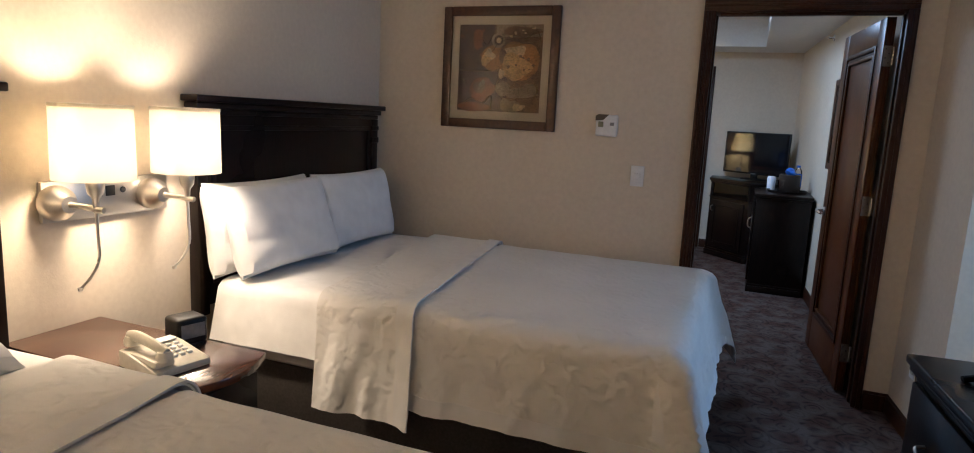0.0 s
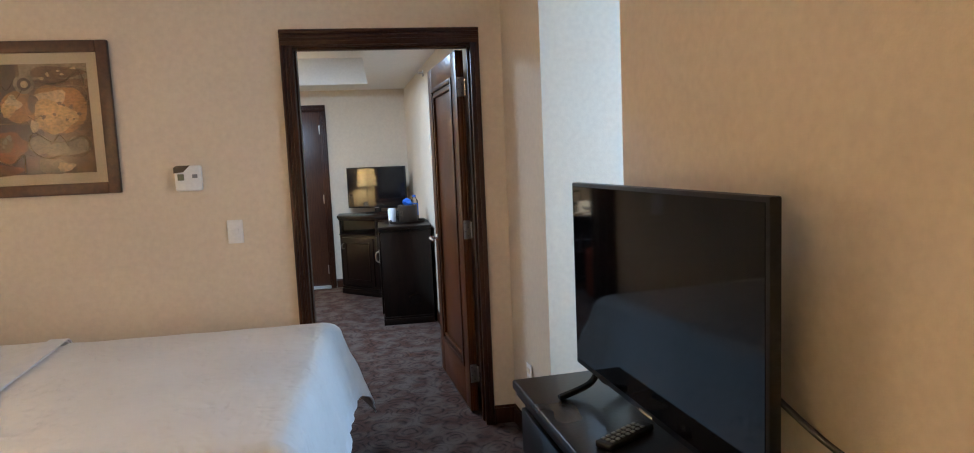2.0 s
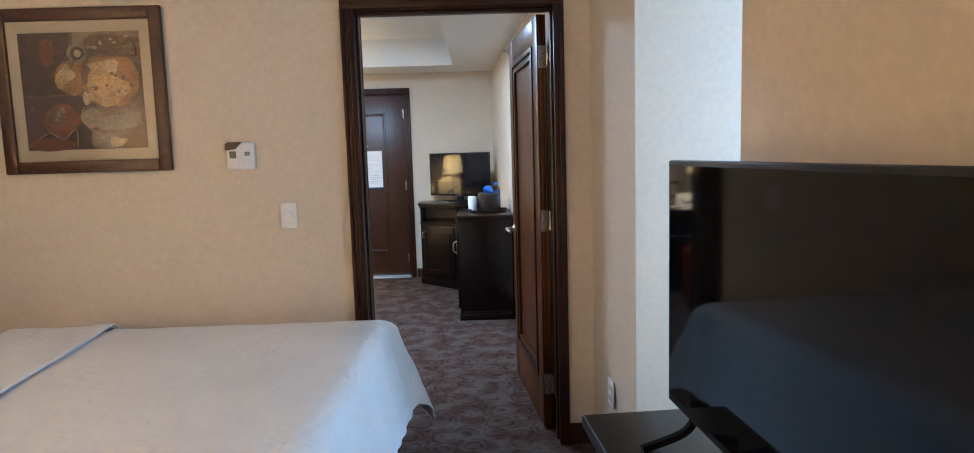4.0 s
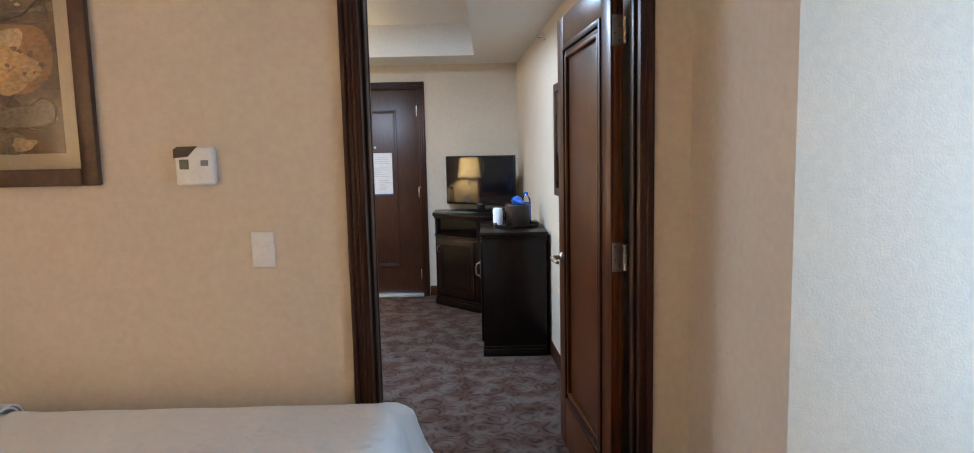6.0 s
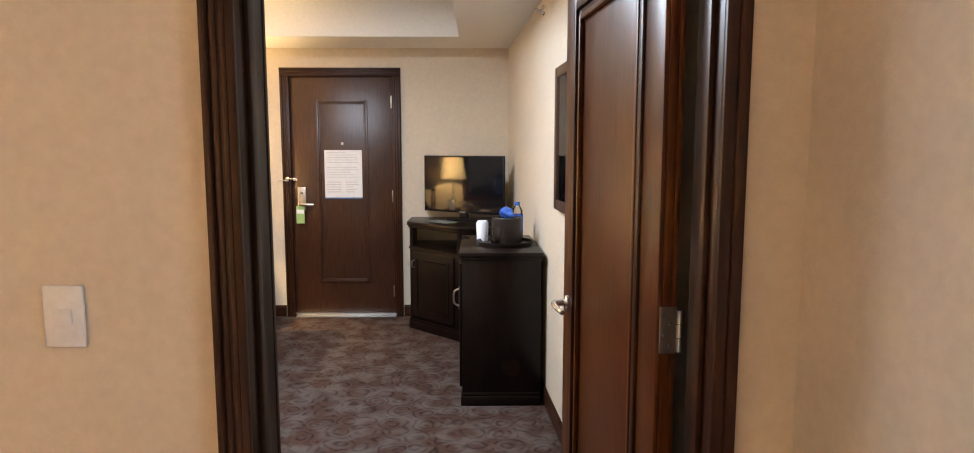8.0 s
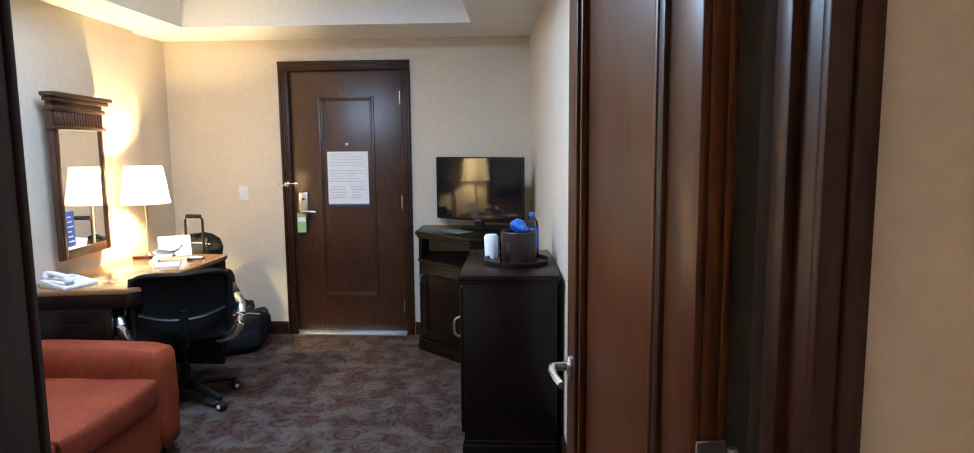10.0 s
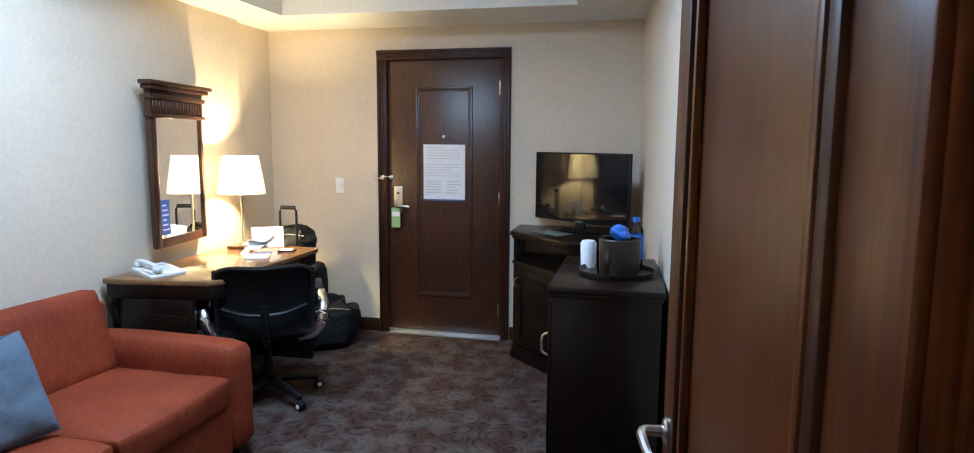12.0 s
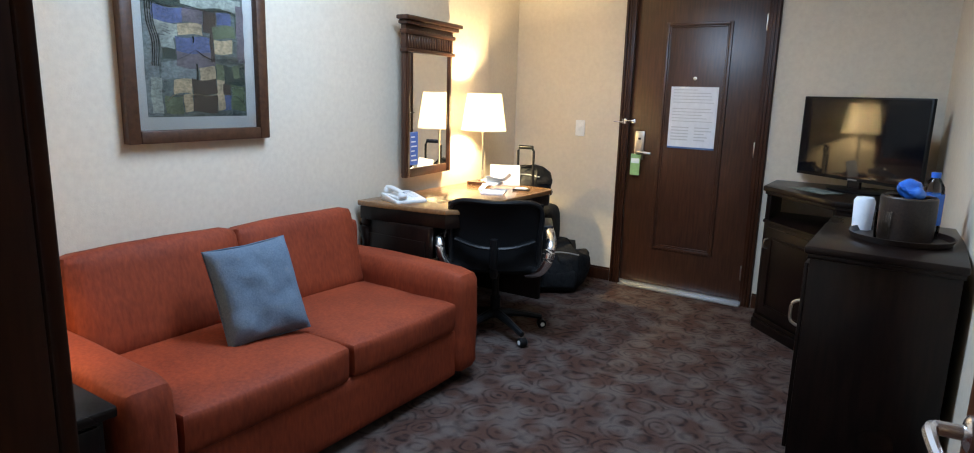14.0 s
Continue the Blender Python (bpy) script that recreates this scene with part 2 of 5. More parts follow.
WALLPAPER = surface("beige wallpaper", (0.61, 0.52, 0.41), (0.67, 0.58, 0.46), 42, 0.7, 0.35, fine=150, contrast=0.4)
CEILING = surface("white ceiling paint", (0.74, 0.73, 0.70), (0.80, 0.79, 0.76), 40, 0.8, 0.2, fine=150)
CARPET = carpet_material()
ESPRESSO = surface("espresso stained wood", (0.004, 0.0022, 0.0018), (0.011, 0.005, 0.0035), 14, 0.30, 0.12, stretch=(6, 6, 0.6), coat=0.0, spec=0.24, contrast=0.3)
MAHOGANY = surface("mahogany stained wood", (0.036, 0.013, 0.007), (0.078, 0.030, 0.015), 12, 0.30, 0.12, stretch=(7, 7, 0.5), coat=0.0, spec=0.5, contrast=0.3)
LEAFWOOD = surface("reddish brown door veneer", (0.056, 0.0155, 0.0042), (0.118, 0.036, 0.0095), 16, 0.33, 0.03, stretch=(9, 9, 0.4), coat=0.0, spec=0.3, contrast=0.25, big=5)
CASING = surface("dark casing wood", (0.027, 0.0085, 0.0042), (0.052, 0.018, 0.008), 12, 0.36, 0.12, stretch=(7, 7, 0.5), coat=0.0, spec=0.24, contrast=0.3)
TABLETOP = surface("walnut tabletop", (0.060, 0.022, 0.012), (0.120, 0.050, 0.026), 10, 0.26, 0.08, stretch=(7, 0.8, 7), coat=0.4, contrast=0.3)
DESKTOP = surface("honey desk top", (0.16, 0.075, 0.030), (0.25, 0.125, 0.052), 10, 0.24, 0.06, stretch=(7, 0.8, 7), coat=0.4, contrast=0.3)
FRAMEWOOD = surface("picture frame wood", (0.045, 0.018, 0.009), (0.085, 0.036, 0.017), 14, 0.4, 0.1, stretch=(4, 4, 4))
LINEN = surface("white bed linen", (0.74, 0.73, 0.72), (0.82, 0.81, 0.80), 14, 0.85, 0.35, fine=260, big=5)
COVERLET = coverlet_material("cream coverlet", (0.74, 0.72, 0.69), (0.82, 0.80, 0.77))
SKIRT = surface("dark bed base cloth", (0.05, 0.045, 0.042), (0.08, 0.07, 0.065), 90, 0.9, 0.3)
SOFA = surface("rust red upholstery", (0.150, 0.024, 0.009), (0.255, 0.044, 0.015), 90, 0.7, 0.45, stretch=(1, 1, 0.22), spec=0.22, contrast=0.5, big=4)
BLUE = surface("slate blue cushion cloth", (0.085, 0.115, 0.155), (0.13, 0.165, 0.21), 160, 0.95, 0.7, spec=0.12)
SHADE = shade_cloth("white lamp shade cloth", (0.80, 0.77, 0.70))
NICKEL = surface("brushed nickel", (0.52, 0.49, 0.45), (0.62, 0.59, 0.55), 60, 0.3, 0.05, metal=1.0, stretch=(1, 8, 8))
CHROME = surface("chrome", (0.80, 0.80, 0.82), (0.88, 0.88, 0.90), 20, 0.26, 0.0, metal=1.0)
WHITE = surface("white plastic", (0.70, 0.70, 0.69), (0.78, 0.78, 0.77), 60, 0.4, 0.05)
CREAM = surface("cream plastic", (0.60, 0.55, 0.45), (0.68, 0.63, 0.53), 60, 0.42, 0.05)
GREY = surface("grey plastic", (0.20, 0.20, 0.20), (0.26, 0.26, 0.26), 60, 0.5, 0.05)
BLACK = surface("black plastic", (0.005, 0.005, 0.0055), (0.009, 0.009, 0.0095), 80, 0.42, 0.1, spec=0.25)
MESHCLOTH = surface("black mesh cloth", (0.003, 0.003, 0.0035), (0.008, 0.008, 0.009), 220, 0.7, 0.7, spec=0.15)
NYLON = surface("black nylon cloth", (0.004, 0.004, 0.0045), (0.012, 0.012, 0.0125), 40, 0.75, 1.0, spec=0.25, distance=0.01, fine=18)
SCREEN = surface("black television screen", (0.006, 0.006, 0.008), (0.008, 0.008, 0.010), 3, 0.0, 0.0, spec=0.3)
SATIN = surface("dark satin television screen", (0.003, 0.003, 0.004), (0.005, 0.005, 0.006), 3, 0.0, 0.0, spec=0.15)
PAPER = surface("white paper", (0.72, 0.74, 0.78), (0.80, 0.82, 0.86), 30, 0.7, 0.05)
INK = surface("grey ink", (0.50, 0.51, 0.54), (0.60, 0.61, 0.64), 200, 0.8, 0)
MATBOARD = surface("cream picture mat", (0.55, 0.50, 0.42), (0.62, 0.57, 0.49), 90, 0.85, 0.1)
MATGREY = surface("pale picture mat", (0.74, 0.74, 0.70), (0.80, 0.80, 0.76), 90, 0.85, 0.1)
GLASS = clear_glass("picture glass", 0.06)
PANE = clear_glass("window glass", 0.02)
MIRROR = surface("mirror silver", (0.86, 0.87, 0.86), (0.88, 0.89, 0.88), 2, 0.03, 0.0, metal=1.0)
MIRROR.node_tree.nodes["Principled BSDF"].inputs["Roughness"].default_value = 0.01
for _l in list(MIRROR.node_tree.nodes["Principled BSDF"].inputs["Roughness"].links):
    MIRROR.node_tree.links.remove(_l)
ALU = surface("aluminium threshold", (0.50, 0.51, 0.52), (0.62, 0.62, 0.63), 50, 0.4, 0.1, metal=0.9, stretch=(0.5, 8, 8))
BLUEPLASTIC = surface("blue translucent plastic", (0.02, 0.11, 0.50), (0.04, 0.18, 0.66), 30, 0.2, 0.0)
CLEAR = clear_glass("clear plastic", 0.05)
BUCKET = surface("dark brown leatherette", (0.016, 0.010, 0.008), (0.032, 0.020, 0.015), 120, 0.45, 0.4)
GREENCARD = surface("green door card", (0.25, 0.42, 0.16), (0.32, 0.50, 0.22), 60, 0.6, 0)


def paint(name, c, d=0.75):
    """Brushed, cracked paint: two noises of unlike size over the base tone, with raised strokes."""
    lo, hi = tuple(v * d * 0.62 for v in c), tuple(min(1.0, v * 1.28 + 0.012) for v in c)
    return surface(name, lo, hi, 62, 0.7, 0.5, big=14, contrast=0.5, stretch=(1, 1, 1.6), fine=90)

# ---- structure ----
PW, PB = 3.985, 4.14           # wall between the rooms
EW = 8.415                     # entry wall
LZ, TZ, BZ = 2.293, 2.57, 2.50  # living ceiling, its recess, bedroom ceiling
setting("floor", bx(-2.4, -1.8, -0.1, 2.4, 8.7, 0.0, 0), CARPET, "brown and taupe carpet with scroll pattern", "floor")
setting("wall_partition", joined(bx(-2.3, PW, 0, -0.035, PB, 2.75, 0), bx(0.88, PW, 0, 1.03, PB, 2.75, 0), bx(-0.035, PW, 2.05, 0.88, PB, 2.75, 0)), WALLPAPER, "beige textured wallpaper wall with a doorway", "wall")
setting("wall_pier", prism([(1.03, PW), (1.086, 3.381), (2.25, 3.381), (2.25, PB), (1.03, PB)], 0, 2.75), WALLPAPER, "beige wall pier beside a bright alcove", "wall")
setting("wall_east", prism([(1.106, 2.462), (1.43, -1.6), (1.62, -1.6), (1.62, 2.34), (2.25, 2.34), (2.25, 2.462)], 0, 2.75), WALLPAPER, "beige wallpaper wall behind the television", "wall")
setting("wall_west", bx(-2.25, -1.75, 0, -2.07, PW, 2.75, 0), WALLPAPER, "beige wallpaper wall behind the beds", "wall")
setting("wall_south", bx(-2.25, -1.75, 0, 1.62, -1.6, 2.75, 0), WALLPAPER, "beige wallpaper wall", "wall")
setting("wall_alcove", joined(bx(2.05, 2.462, 0, 2.25, 3.381, 0.35, 0), bx(2.05, 2.462, 2.35, 2.25, 3.381, 2.75, 0)), WALLPAPER, "beige wall under and over the alcove window", "wall")
setting("wall_living_west", joined(prism([(-1.96, PB), (-2.09, 7.93), (-2.3, 7.93), (-2.3, PB)], 0, 2.75), bx(-2.35, 7.93, 0, -2.14, EW, 2.75, 0)), WALLPAPER, "beige wallpaper wall behind the sofa", "wall")
setting("wall_living_east", prism([(0.943, PB), (0.67, EW), (0.82, EW), (1.09, PB)], 0, 2.75), WALLPAPER, "beige wallpaper wall beside the open door", "wall")
setting("wall_entry", joined(bx(-2.3, EW, 0, -1.2, EW + 0.15, 2.75, 0), bx(-0.295, EW, 0, 1.0, EW + 0.15, 2.75, 0), bx(-1.2, EW, 2.075, -0.295, EW + 0.15, 2.75, 0)), WALLPAPER, "beige wallpaper wall round the entry door", "wall")
setting("ceiling_bedroom", bx(-2.25, -1.75, BZ, 2.25, PW, BZ + 0.1, 0), CEILING, "white painted bedroom ceiling", "ceiling")
TX0, TX1, TY0, TY1 = -1.70, 0.27, 4.75, 7.85
setting("ceiling_living", joined(bx(-2.3, PB, LZ, TX0, EW, LZ + 0.12, 0), bx(TX1, PB, LZ, 1.0, EW, LZ + 0.12, 0), bx(TX0, PB, LZ, TX1, TY0, LZ + 0.12, 0), bx(TX0, TY1, LZ, TX1, EW, LZ + 0.12, 0),
        bx(TX0 - 0.1, TY0 - 0.1, LZ + 0.12, TX0, TY1 + 0.1, TZ, 0), bx(TX1, TY0 - 0.1, LZ + 0.12, TX1 + 0.1, TY1 + 0.1, TZ, 0), bx(TX0, TY0 - 0.1, LZ + 0.12, TX1, TY0, TZ, 0), bx(TX0, TY1, LZ + 0.12, TX1, TY1 + 0.1, TZ, 0),
        bx(TX0 - 0.1, TY0 - 0.1, TZ, TX1 + 0.1, TY1 + 0.1, TZ + 0.06, 0)), CEILING, "white ceiling with a recessed tray", "ceiling")


def base(name, a, b, side):
    """A skirting board from a to b, standing off to the given side."""
    a, b = Vector((*a, 0)), Vector((*b, 0))
    d = (b - a).normalized()
    nrm = Vector((-d.y, d.x, 0)) * side
    L = (b - a).length
    bm = joined(bx(0, 0.001, 0, L, 0.014, 0.085, 0.003), bx(0, 0.001, 0.085, L, 0.009, 0.10, 0.003))
    rot = Matrix((( d.x, nrm.x, 0, a.x), (d.y, nrm.y, 0, a.y), (0, 0, 1, 0), (0, 0, 0, 1)))
    xf(bm, rot)
    bmesh.ops.recalc_face_normals(bm, faces=bm.faces)
    setting(name, bm, CASING, "dark stained wooden skirting board", "skirting board")


base("baseboard", (-2.07, PW), (-0.08, PW), -1)
base("baseboard", (0.912, PW), (1.03, PW), -1)
base("baseboard", (1.03, PW), (1.086, 3.381), -1)
base("baseboard", (1.106, 2.462), (1.43, -1.6), -1)
base("baseboard", (-2.07, -1.6), (-2.07, PW), -1)
base("baseboard", (-1.96, PB), (-2.09, 7.93), -1)
base("baseboard", (-2.14, 7.93), (-2.14, EW), -1)
base("baseboard", (-2.14, EW), (-1.26, EW), -1)
base("baseboard", (-0.235, EW), (0.67, EW), -1)
base("baseboard", (0.67, EW), (0.945, PB), -1)


def casing_leg(x0, x1, y, face, z0, z1):
    """A stepped upright casing board; face is -1 towards -y, +1 towards +y."""
    w = x1 - x0
    strips = [(0, 1, 0.016), (0.06, 0.28, 0.026), (0.36, 0.54, 0.022), (0.62, 0.78, 0.019)]
    return joined(*[bx(x0 + a * w, min(y, y + face * d), z0, x0 + b * w, max(y, y + face * d), z1, 0.003) for a, b, d in strips])


def casing_head(x0, x1, y, face, z0, z1):
    h = z1 - z0
    strips = [(0, 1, 0.016), (0.72, 0.94, 0.026), (0.46, 0.64, 0.022), (0.22, 0.38, 0.019)]
    return joined(*[bx(x0, min(y, y + face * d), z0 + a * h, x1, max(y, y + face * d), z0 + b * h, 0.003) for a, b, d in strips])


doorway = tagged(thing("doorway_frame", pose(0, 0, 0), "dark stained wooden frame round an open doorway", "door frame"), kind="structure")
part("casing_left", casing_leg(-0.08, -0.018, PW, -1, 0, 2.035), CASING, doorway)
part("casing_right", joined(bx(0.862, PW - 0.018, 0, 0.910, PW, 2.035, 0.004), bx(0.884, PW - 0.026, 0, 0.907, PW - 0.017, 2.035, 0.005)), CASING, doorway)
part("casing_head", casing_head(-0.08, 0.910, PW, -1, 2.035, 2.112), CASING, doorway)
part("casing_back_left", casing_leg(-0.08, -0.018, PB, 1, 0, 2.035), CASING, doorway)
part("casing_back_head", casing_head(-0.08, 0.90, PB, 1, 2.035, 2.112), CASING, doorway)
part("jamb_left", joined(bx(-0.034, PW + 0.001, 0, -0.020, PB - 0.001, 2.03, 0.002), bx(-0.020, PW + 0.045, 0, -0.010, PW + 0.085, 2.02, 0.003)), CASING, doorway)
part("jamb_right", joined(bx(0.866, PW + 0.001, 0, 0.8795, PB - 0.001, 2.03, 0.002), bx(0.854, PW + 0.045, 0, 0.866, PW + 0.085, 2.02, 0.003)), CASING, doorway)
part("jamb_head", joined(bx(-0.034, PW + 0.001, 2.03, 0.8785, PB - 0.001, 2.049, 0.002), bx(0.0, PW + 0.03, 2.016, 0.853, PW + 0.07, 2.03, 0.003)), CASING, doorway)


def ring(x0, z0, x1, z1, w, y, d):
    """A rectangular moulding in the xz plane, w wide, from y to y + d."""
    return joined(bx(x0, y, z0, x0 + w, y + d, z1, 0.003), bx(x1 - w, y, z0, x1, y + d, z1, 0.003), bx(x0 + w, y, z0, x1 - w, y + d, z0 + w, 0.003), bx(x0 + w, y, z1 - w, x1 - w, y + d, z1, 0.003))


def lever(parent, x, z, y, face, way, mat=CHROME):
    """Lever handle on a door face; way is the side to which the lever points."""
    h = part("handle", joined(xf(lathe([(0, 0), (0.026, 0), (0.026, 0.006), (0.020, 0.010), (0.011, 0.012), (0.010, 0.045), (0, 0.047)], 20), pose(x, y, z, -90 * face, 0, 0))), mat, parent, "chrome lever handle")
    part("lever", tube([(x, y + face * 0.045, z), (x + way * 0.02, y + face * 0.052, z), (x + way * 0.07, y + face * 0.050, z - 0.004), (x + way * 0.115, y + face * 0.045, z - 0.006)], (0.010, 0.008)), mat, h)


# the open leaf between the rooms: local x runs from the hinge to the free edge, y towards the sofa is the seen face
leaf = thing("interior_door", pose(0.803, 4.152, 0.012, 0, 0, 96.0), "open mahogany panelled door with a chrome lever", "door")
tagged(leaf, kind="structure")
LW = 0.862


def leaf_face(y, d):
    """Stiles, rails and a sunken panel with a stepped bead on one face; d is the outward side."""
    def slab(x0, z0, x1, z1, lo, hi):
        return bx(x0, min(y + d * lo, y + d * hi), z0, x1, max(y + d * lo, y + d * hi), z1, 0.003)
    part("stile", slab(0, 0, 0.117, 2.015, -0.012, 0), LEAFWOOD, leaf)
    part("stile", slab(LW - 0.117, 0, LW, 2.015, -0.012, 0), LEAFWOOD, leaf)
    part("rail", slab(0.117, 0, LW - 0.117, 0.23, -0.012, 0), LEAFWOOD, leaf)
    part("rail", slab(0.117, 1.885, LW - 0.117, 2.015, -0.012, 0), LEAFWOOD, leaf)
    for k, (w, lo, hi) in enumerate(((0.024, -0.012, 0.007), (0.020, -0.012, -0.004), (0.016, -0.012, 0.003))):
        o = 0.117 + sum((0.024, 0.020, 0.016)[:k])
        y0 = y + d * lo
        part("moulding", ring(o, 0.23 + o - 0.117, LW - o, 1.885 - o + 0.117, w, min(y0, y + d * hi), abs(hi - lo)), CASING if k < 2 else LEAFWOOD, leaf)


part("panel", bx(0.001, -0.033, 0.001, LW - 0.001, -0.012, 2.014, 0.001), LEAFWOOD, leaf)
leaf_face(0.0, 1)
leaf_face(-0.045, -1)
lever(leaf, LW - 0.06, 0.915, 0.0, 1, -1)
part("latch_plate", bx(LW, -0.035, 0.84, LW + 0.0015, -0.009, 1.00, 0.0005, 1), NICKEL, leaf)
for hz in (0.22, 1.04, 1.82):
    hg = part("hinge", bx(-0.0025, -0.043, hz - 0.052, 0.0005, -0.006, hz + 0.052, 0.0008, 1), NICKEL, leaf, "brushed steel hinge")
    for z_ in (-0.047, -0.016, 0.015):
        part("knuckle", xf(lathe([(0, 0), (0.0065, 0), (0.0065, 0.029), (0, 0.029)], 12), pose(-0.006, -0.050, hz + z_)), NICKEL, hg)
    for y_, z_ in ((-0.014, 0.036), (-0.030, 0.013), (-0.014, -0.010), (-0.030, -0.034)):
        part("screw", xf(lathe([(0.0042, 0), (0.003, 0.0012), (0, 0.0014)], 8), pose(-0.0025, y_, hz + z_, 0, -90, 0)), GREY, hg)

# entry door
entry = tagged(thing("entry_door", pose(-1.20, EW, 0), "closed dark brown panelled entry door with posted notice", "door"), kind="structure")
part("casing_left", casing_leg(-0.055, 0.02, 0, -1, 0, 2.06), CASING, entry)
part("casing_right", xf(casing_leg(-0.96, -0.885, 0, -1, 0, 2.06), Matrix.Scale(-1, 4, (1, 0, 0))), CASING, entry)
part("casing_head", casing_head(-0.055, 0.96, 0, -1, 2.06, 2.132), CASING, entry)
part("panel", bx(0.014, 0.012, 0.03, 0.891, 0.055, 2.062, 0.002), MAHOGANY, entry)
part("moulding", joined(ring(0.235, 0.30, 0.675, 1.865, 0.022, 0.001, 0.014), ring(0.257, 0.322, 0.653, 1.843, 0.012, 0.006, 0.008)), MAHOGANY, entry)
part("threshold", joined(bx(0.03, -0.06, 0.001, 0.90, 0.05, 0.012, 0.003), bx(0.03, -0.02, 0.012, 0.90, 0.012, 0.03, 0.003)), ALU, entry, "pale aluminium threshold strip")
lock = part("lock_plate", bx(0.065, 0.002, 0.93, 0.135, 0.013, 1.13, 0.005), NICKEL, entry, "brushed metal lock plate")
part("lever", tube([(0.10, 0.002, 0.985), (0.10, -0.045, 0.985), (0.15, -0.055, 0.985), (0.21, -0.052, 0.982)], 0.010), NICKEL, lock)
part("slot", bx(0.09, -0.001, 1.07, 0.11, 0.003, 1.085, 0.001), BLACK, lock)
guard = part("door_guard", joined(bx(-0.03, -0.022, 1.175, 0.0, 0.0, 1.215, 0.003), bx(0.03, 0.0, 1.18, 0.06, 0.013, 1.21, 0.003), tube([(-0.015, -0.024, 1.20), (0.03, -0.035, 1.20), (0.065, -0.03, 1.20), (0.07, -0.03, 1.188)], 0.006), tube([(-0.015, -0.024, 1.188), (-0.06, -0.03, 1.19), (-0.09, -0.034, 1.192)], 0.004)), CHROME, entry, "chrome swing bar door guard")
for hz in (0.22, 1.05, 1.85):
    part("hinge", joined(bx(0.872, 0.006, hz - 0.05, 0.893, 0.013, hz + 0.05, 0.001), xf(lathe([(0, -0.052), (0.008, -0.052), (0.008, 0.052), (0, 0.052)], 10), pose(0.888, 0.0, hz))), NICKEL, entry, "brushed steel hinge")
part("viewer", xf(lathe([(0, 0), (0.012, 0), (0.012, 0.004), (0.007, 0.006), (0, 0.005)], 16), pose(0.455, 0.012, 1.50, 90, 0, 0)), NICKEL, entry, "small brass door viewer")

tag_card = thing("door_hanger", pose(-1.108, EW - 0.03, 0.82), "green paper door hanger on the lever", "door hanger")
part("card", bx(-0.035, -0.002, 0, 0.035, 0.0, 0.15, 0.0008, 1), GREENCARD, tag_card)
part("band", bx(-0.03, -0.0035, 0.085, 0.03, -0.0025, 0.12, 0), PAPER, tag_card, "white printed band")

notice = thing("door_notice", pose(-0.74, EW + 0.010, 1.04), "white framed printed notice on the entry door", "notice")
part("sheet", bx(-0.160, -0.004, 0, 0.160, 0.0, 0.405, 0.001, 1), PAPER, notice)
# blue strip along the bottom of the sheet
part("border", bx(-0.160, -0.006, -0.012, 0.160, 0.0, 0.0, 0.001, 1), surface("blue notice edge", (0.05, 0.12, 0.30), (0.07, 0.16, 0.36), 30, 0.4, 0), notice, "blue lower edge")
random.seed(5)
for i in range(17):
    z = 0.385 - i * 0.021
    if i in (5, 11):
        continue
    if i > 11:
        part("text_line", bx(-0.14, -0.0052, z - 0.004, -0.02, -0.0042, z + 0.003, 0), INK, notice)
        part("text_line", bx(0.02, -0.0052, z - 0.004, 0.02 + random.uniform(0.06, 0.12), -0.0042, z + 0.003, 0), INK, notice)
    else:
        w = random.uniform(0.20, 0.28) if i else 0.16
        part("text_line", bx(-0.14, -0.0052, z - 0.003, -0.14 + w, -0.0042, z + 0.002, 0), INK, notice)

# alcove window
win = tagged(thing("window_alcove", pose(2.06, 2.47, 0.35), "tall aluminium framed window in the alcove", "window"), kind="structure")
part("window_frame", joined(bx(0, 0, 0, 0.05, 0.05, 2.0, 0.003), bx(0, 0.855, 0, 0.05, 0.905, 2.0, 0.003), bx(0, 0.05, 0, 0.05, 0.855, 0.05, 0.003), bx(0, 0.05, 1.95, 0.05, 0.855, 2.0, 0.003)), ALU, win)
pn = part("pane", bx(0.02, 0.05, 0.05, 0.026, 0.855, 1.95, 0), PANE, win)
pn.visible_shadow = False

# ceiling details
vent = thing("ceiling_vent", pose(TX1, 6.95, 2.36), "slotted air vent in the side of the ceiling recess", "vent")
part("frame", joined(bx(-0.008, -0.36, 0, -0.001, 0.36, 0.015, 0.001), bx(-0.008, -0.36, 0.125, -0.001, 0.36, 0.14, 0.001), bx(-0.008, -0.36, 0.015, -0.001, -0.345, 0.125, 0.001), bx(-0.008, 0.345, 0.015, -0.001, 0.36, 0.125, 0.001)), WHITE, vent)
part("backing", bx(-0.003, -0.345, 0.015, -0.001, 0.345, 0.125, 0), GREY, vent)
for i in range(5):
    part("slat", xf(bx(-0.008, -0.345, -0.001, 0.0, 0.345, 0.001, 0), pose(-0.003, 0, 0.03 + i * 0.02, 0, 35, 0)), WHITE, vent)
spr = thing("sprinkler_head", pose(0.787, 6.58, 2.225, 0, -90, 3.7), "small chrome sidewall sprinkler head", "sprinkler")
part("escutcheon", lathe([(0, 0), (0.03, 0.0), (0.028, 0.006), (0.012, 0.010), (0, 0.010)], 20), CHROME, spr)
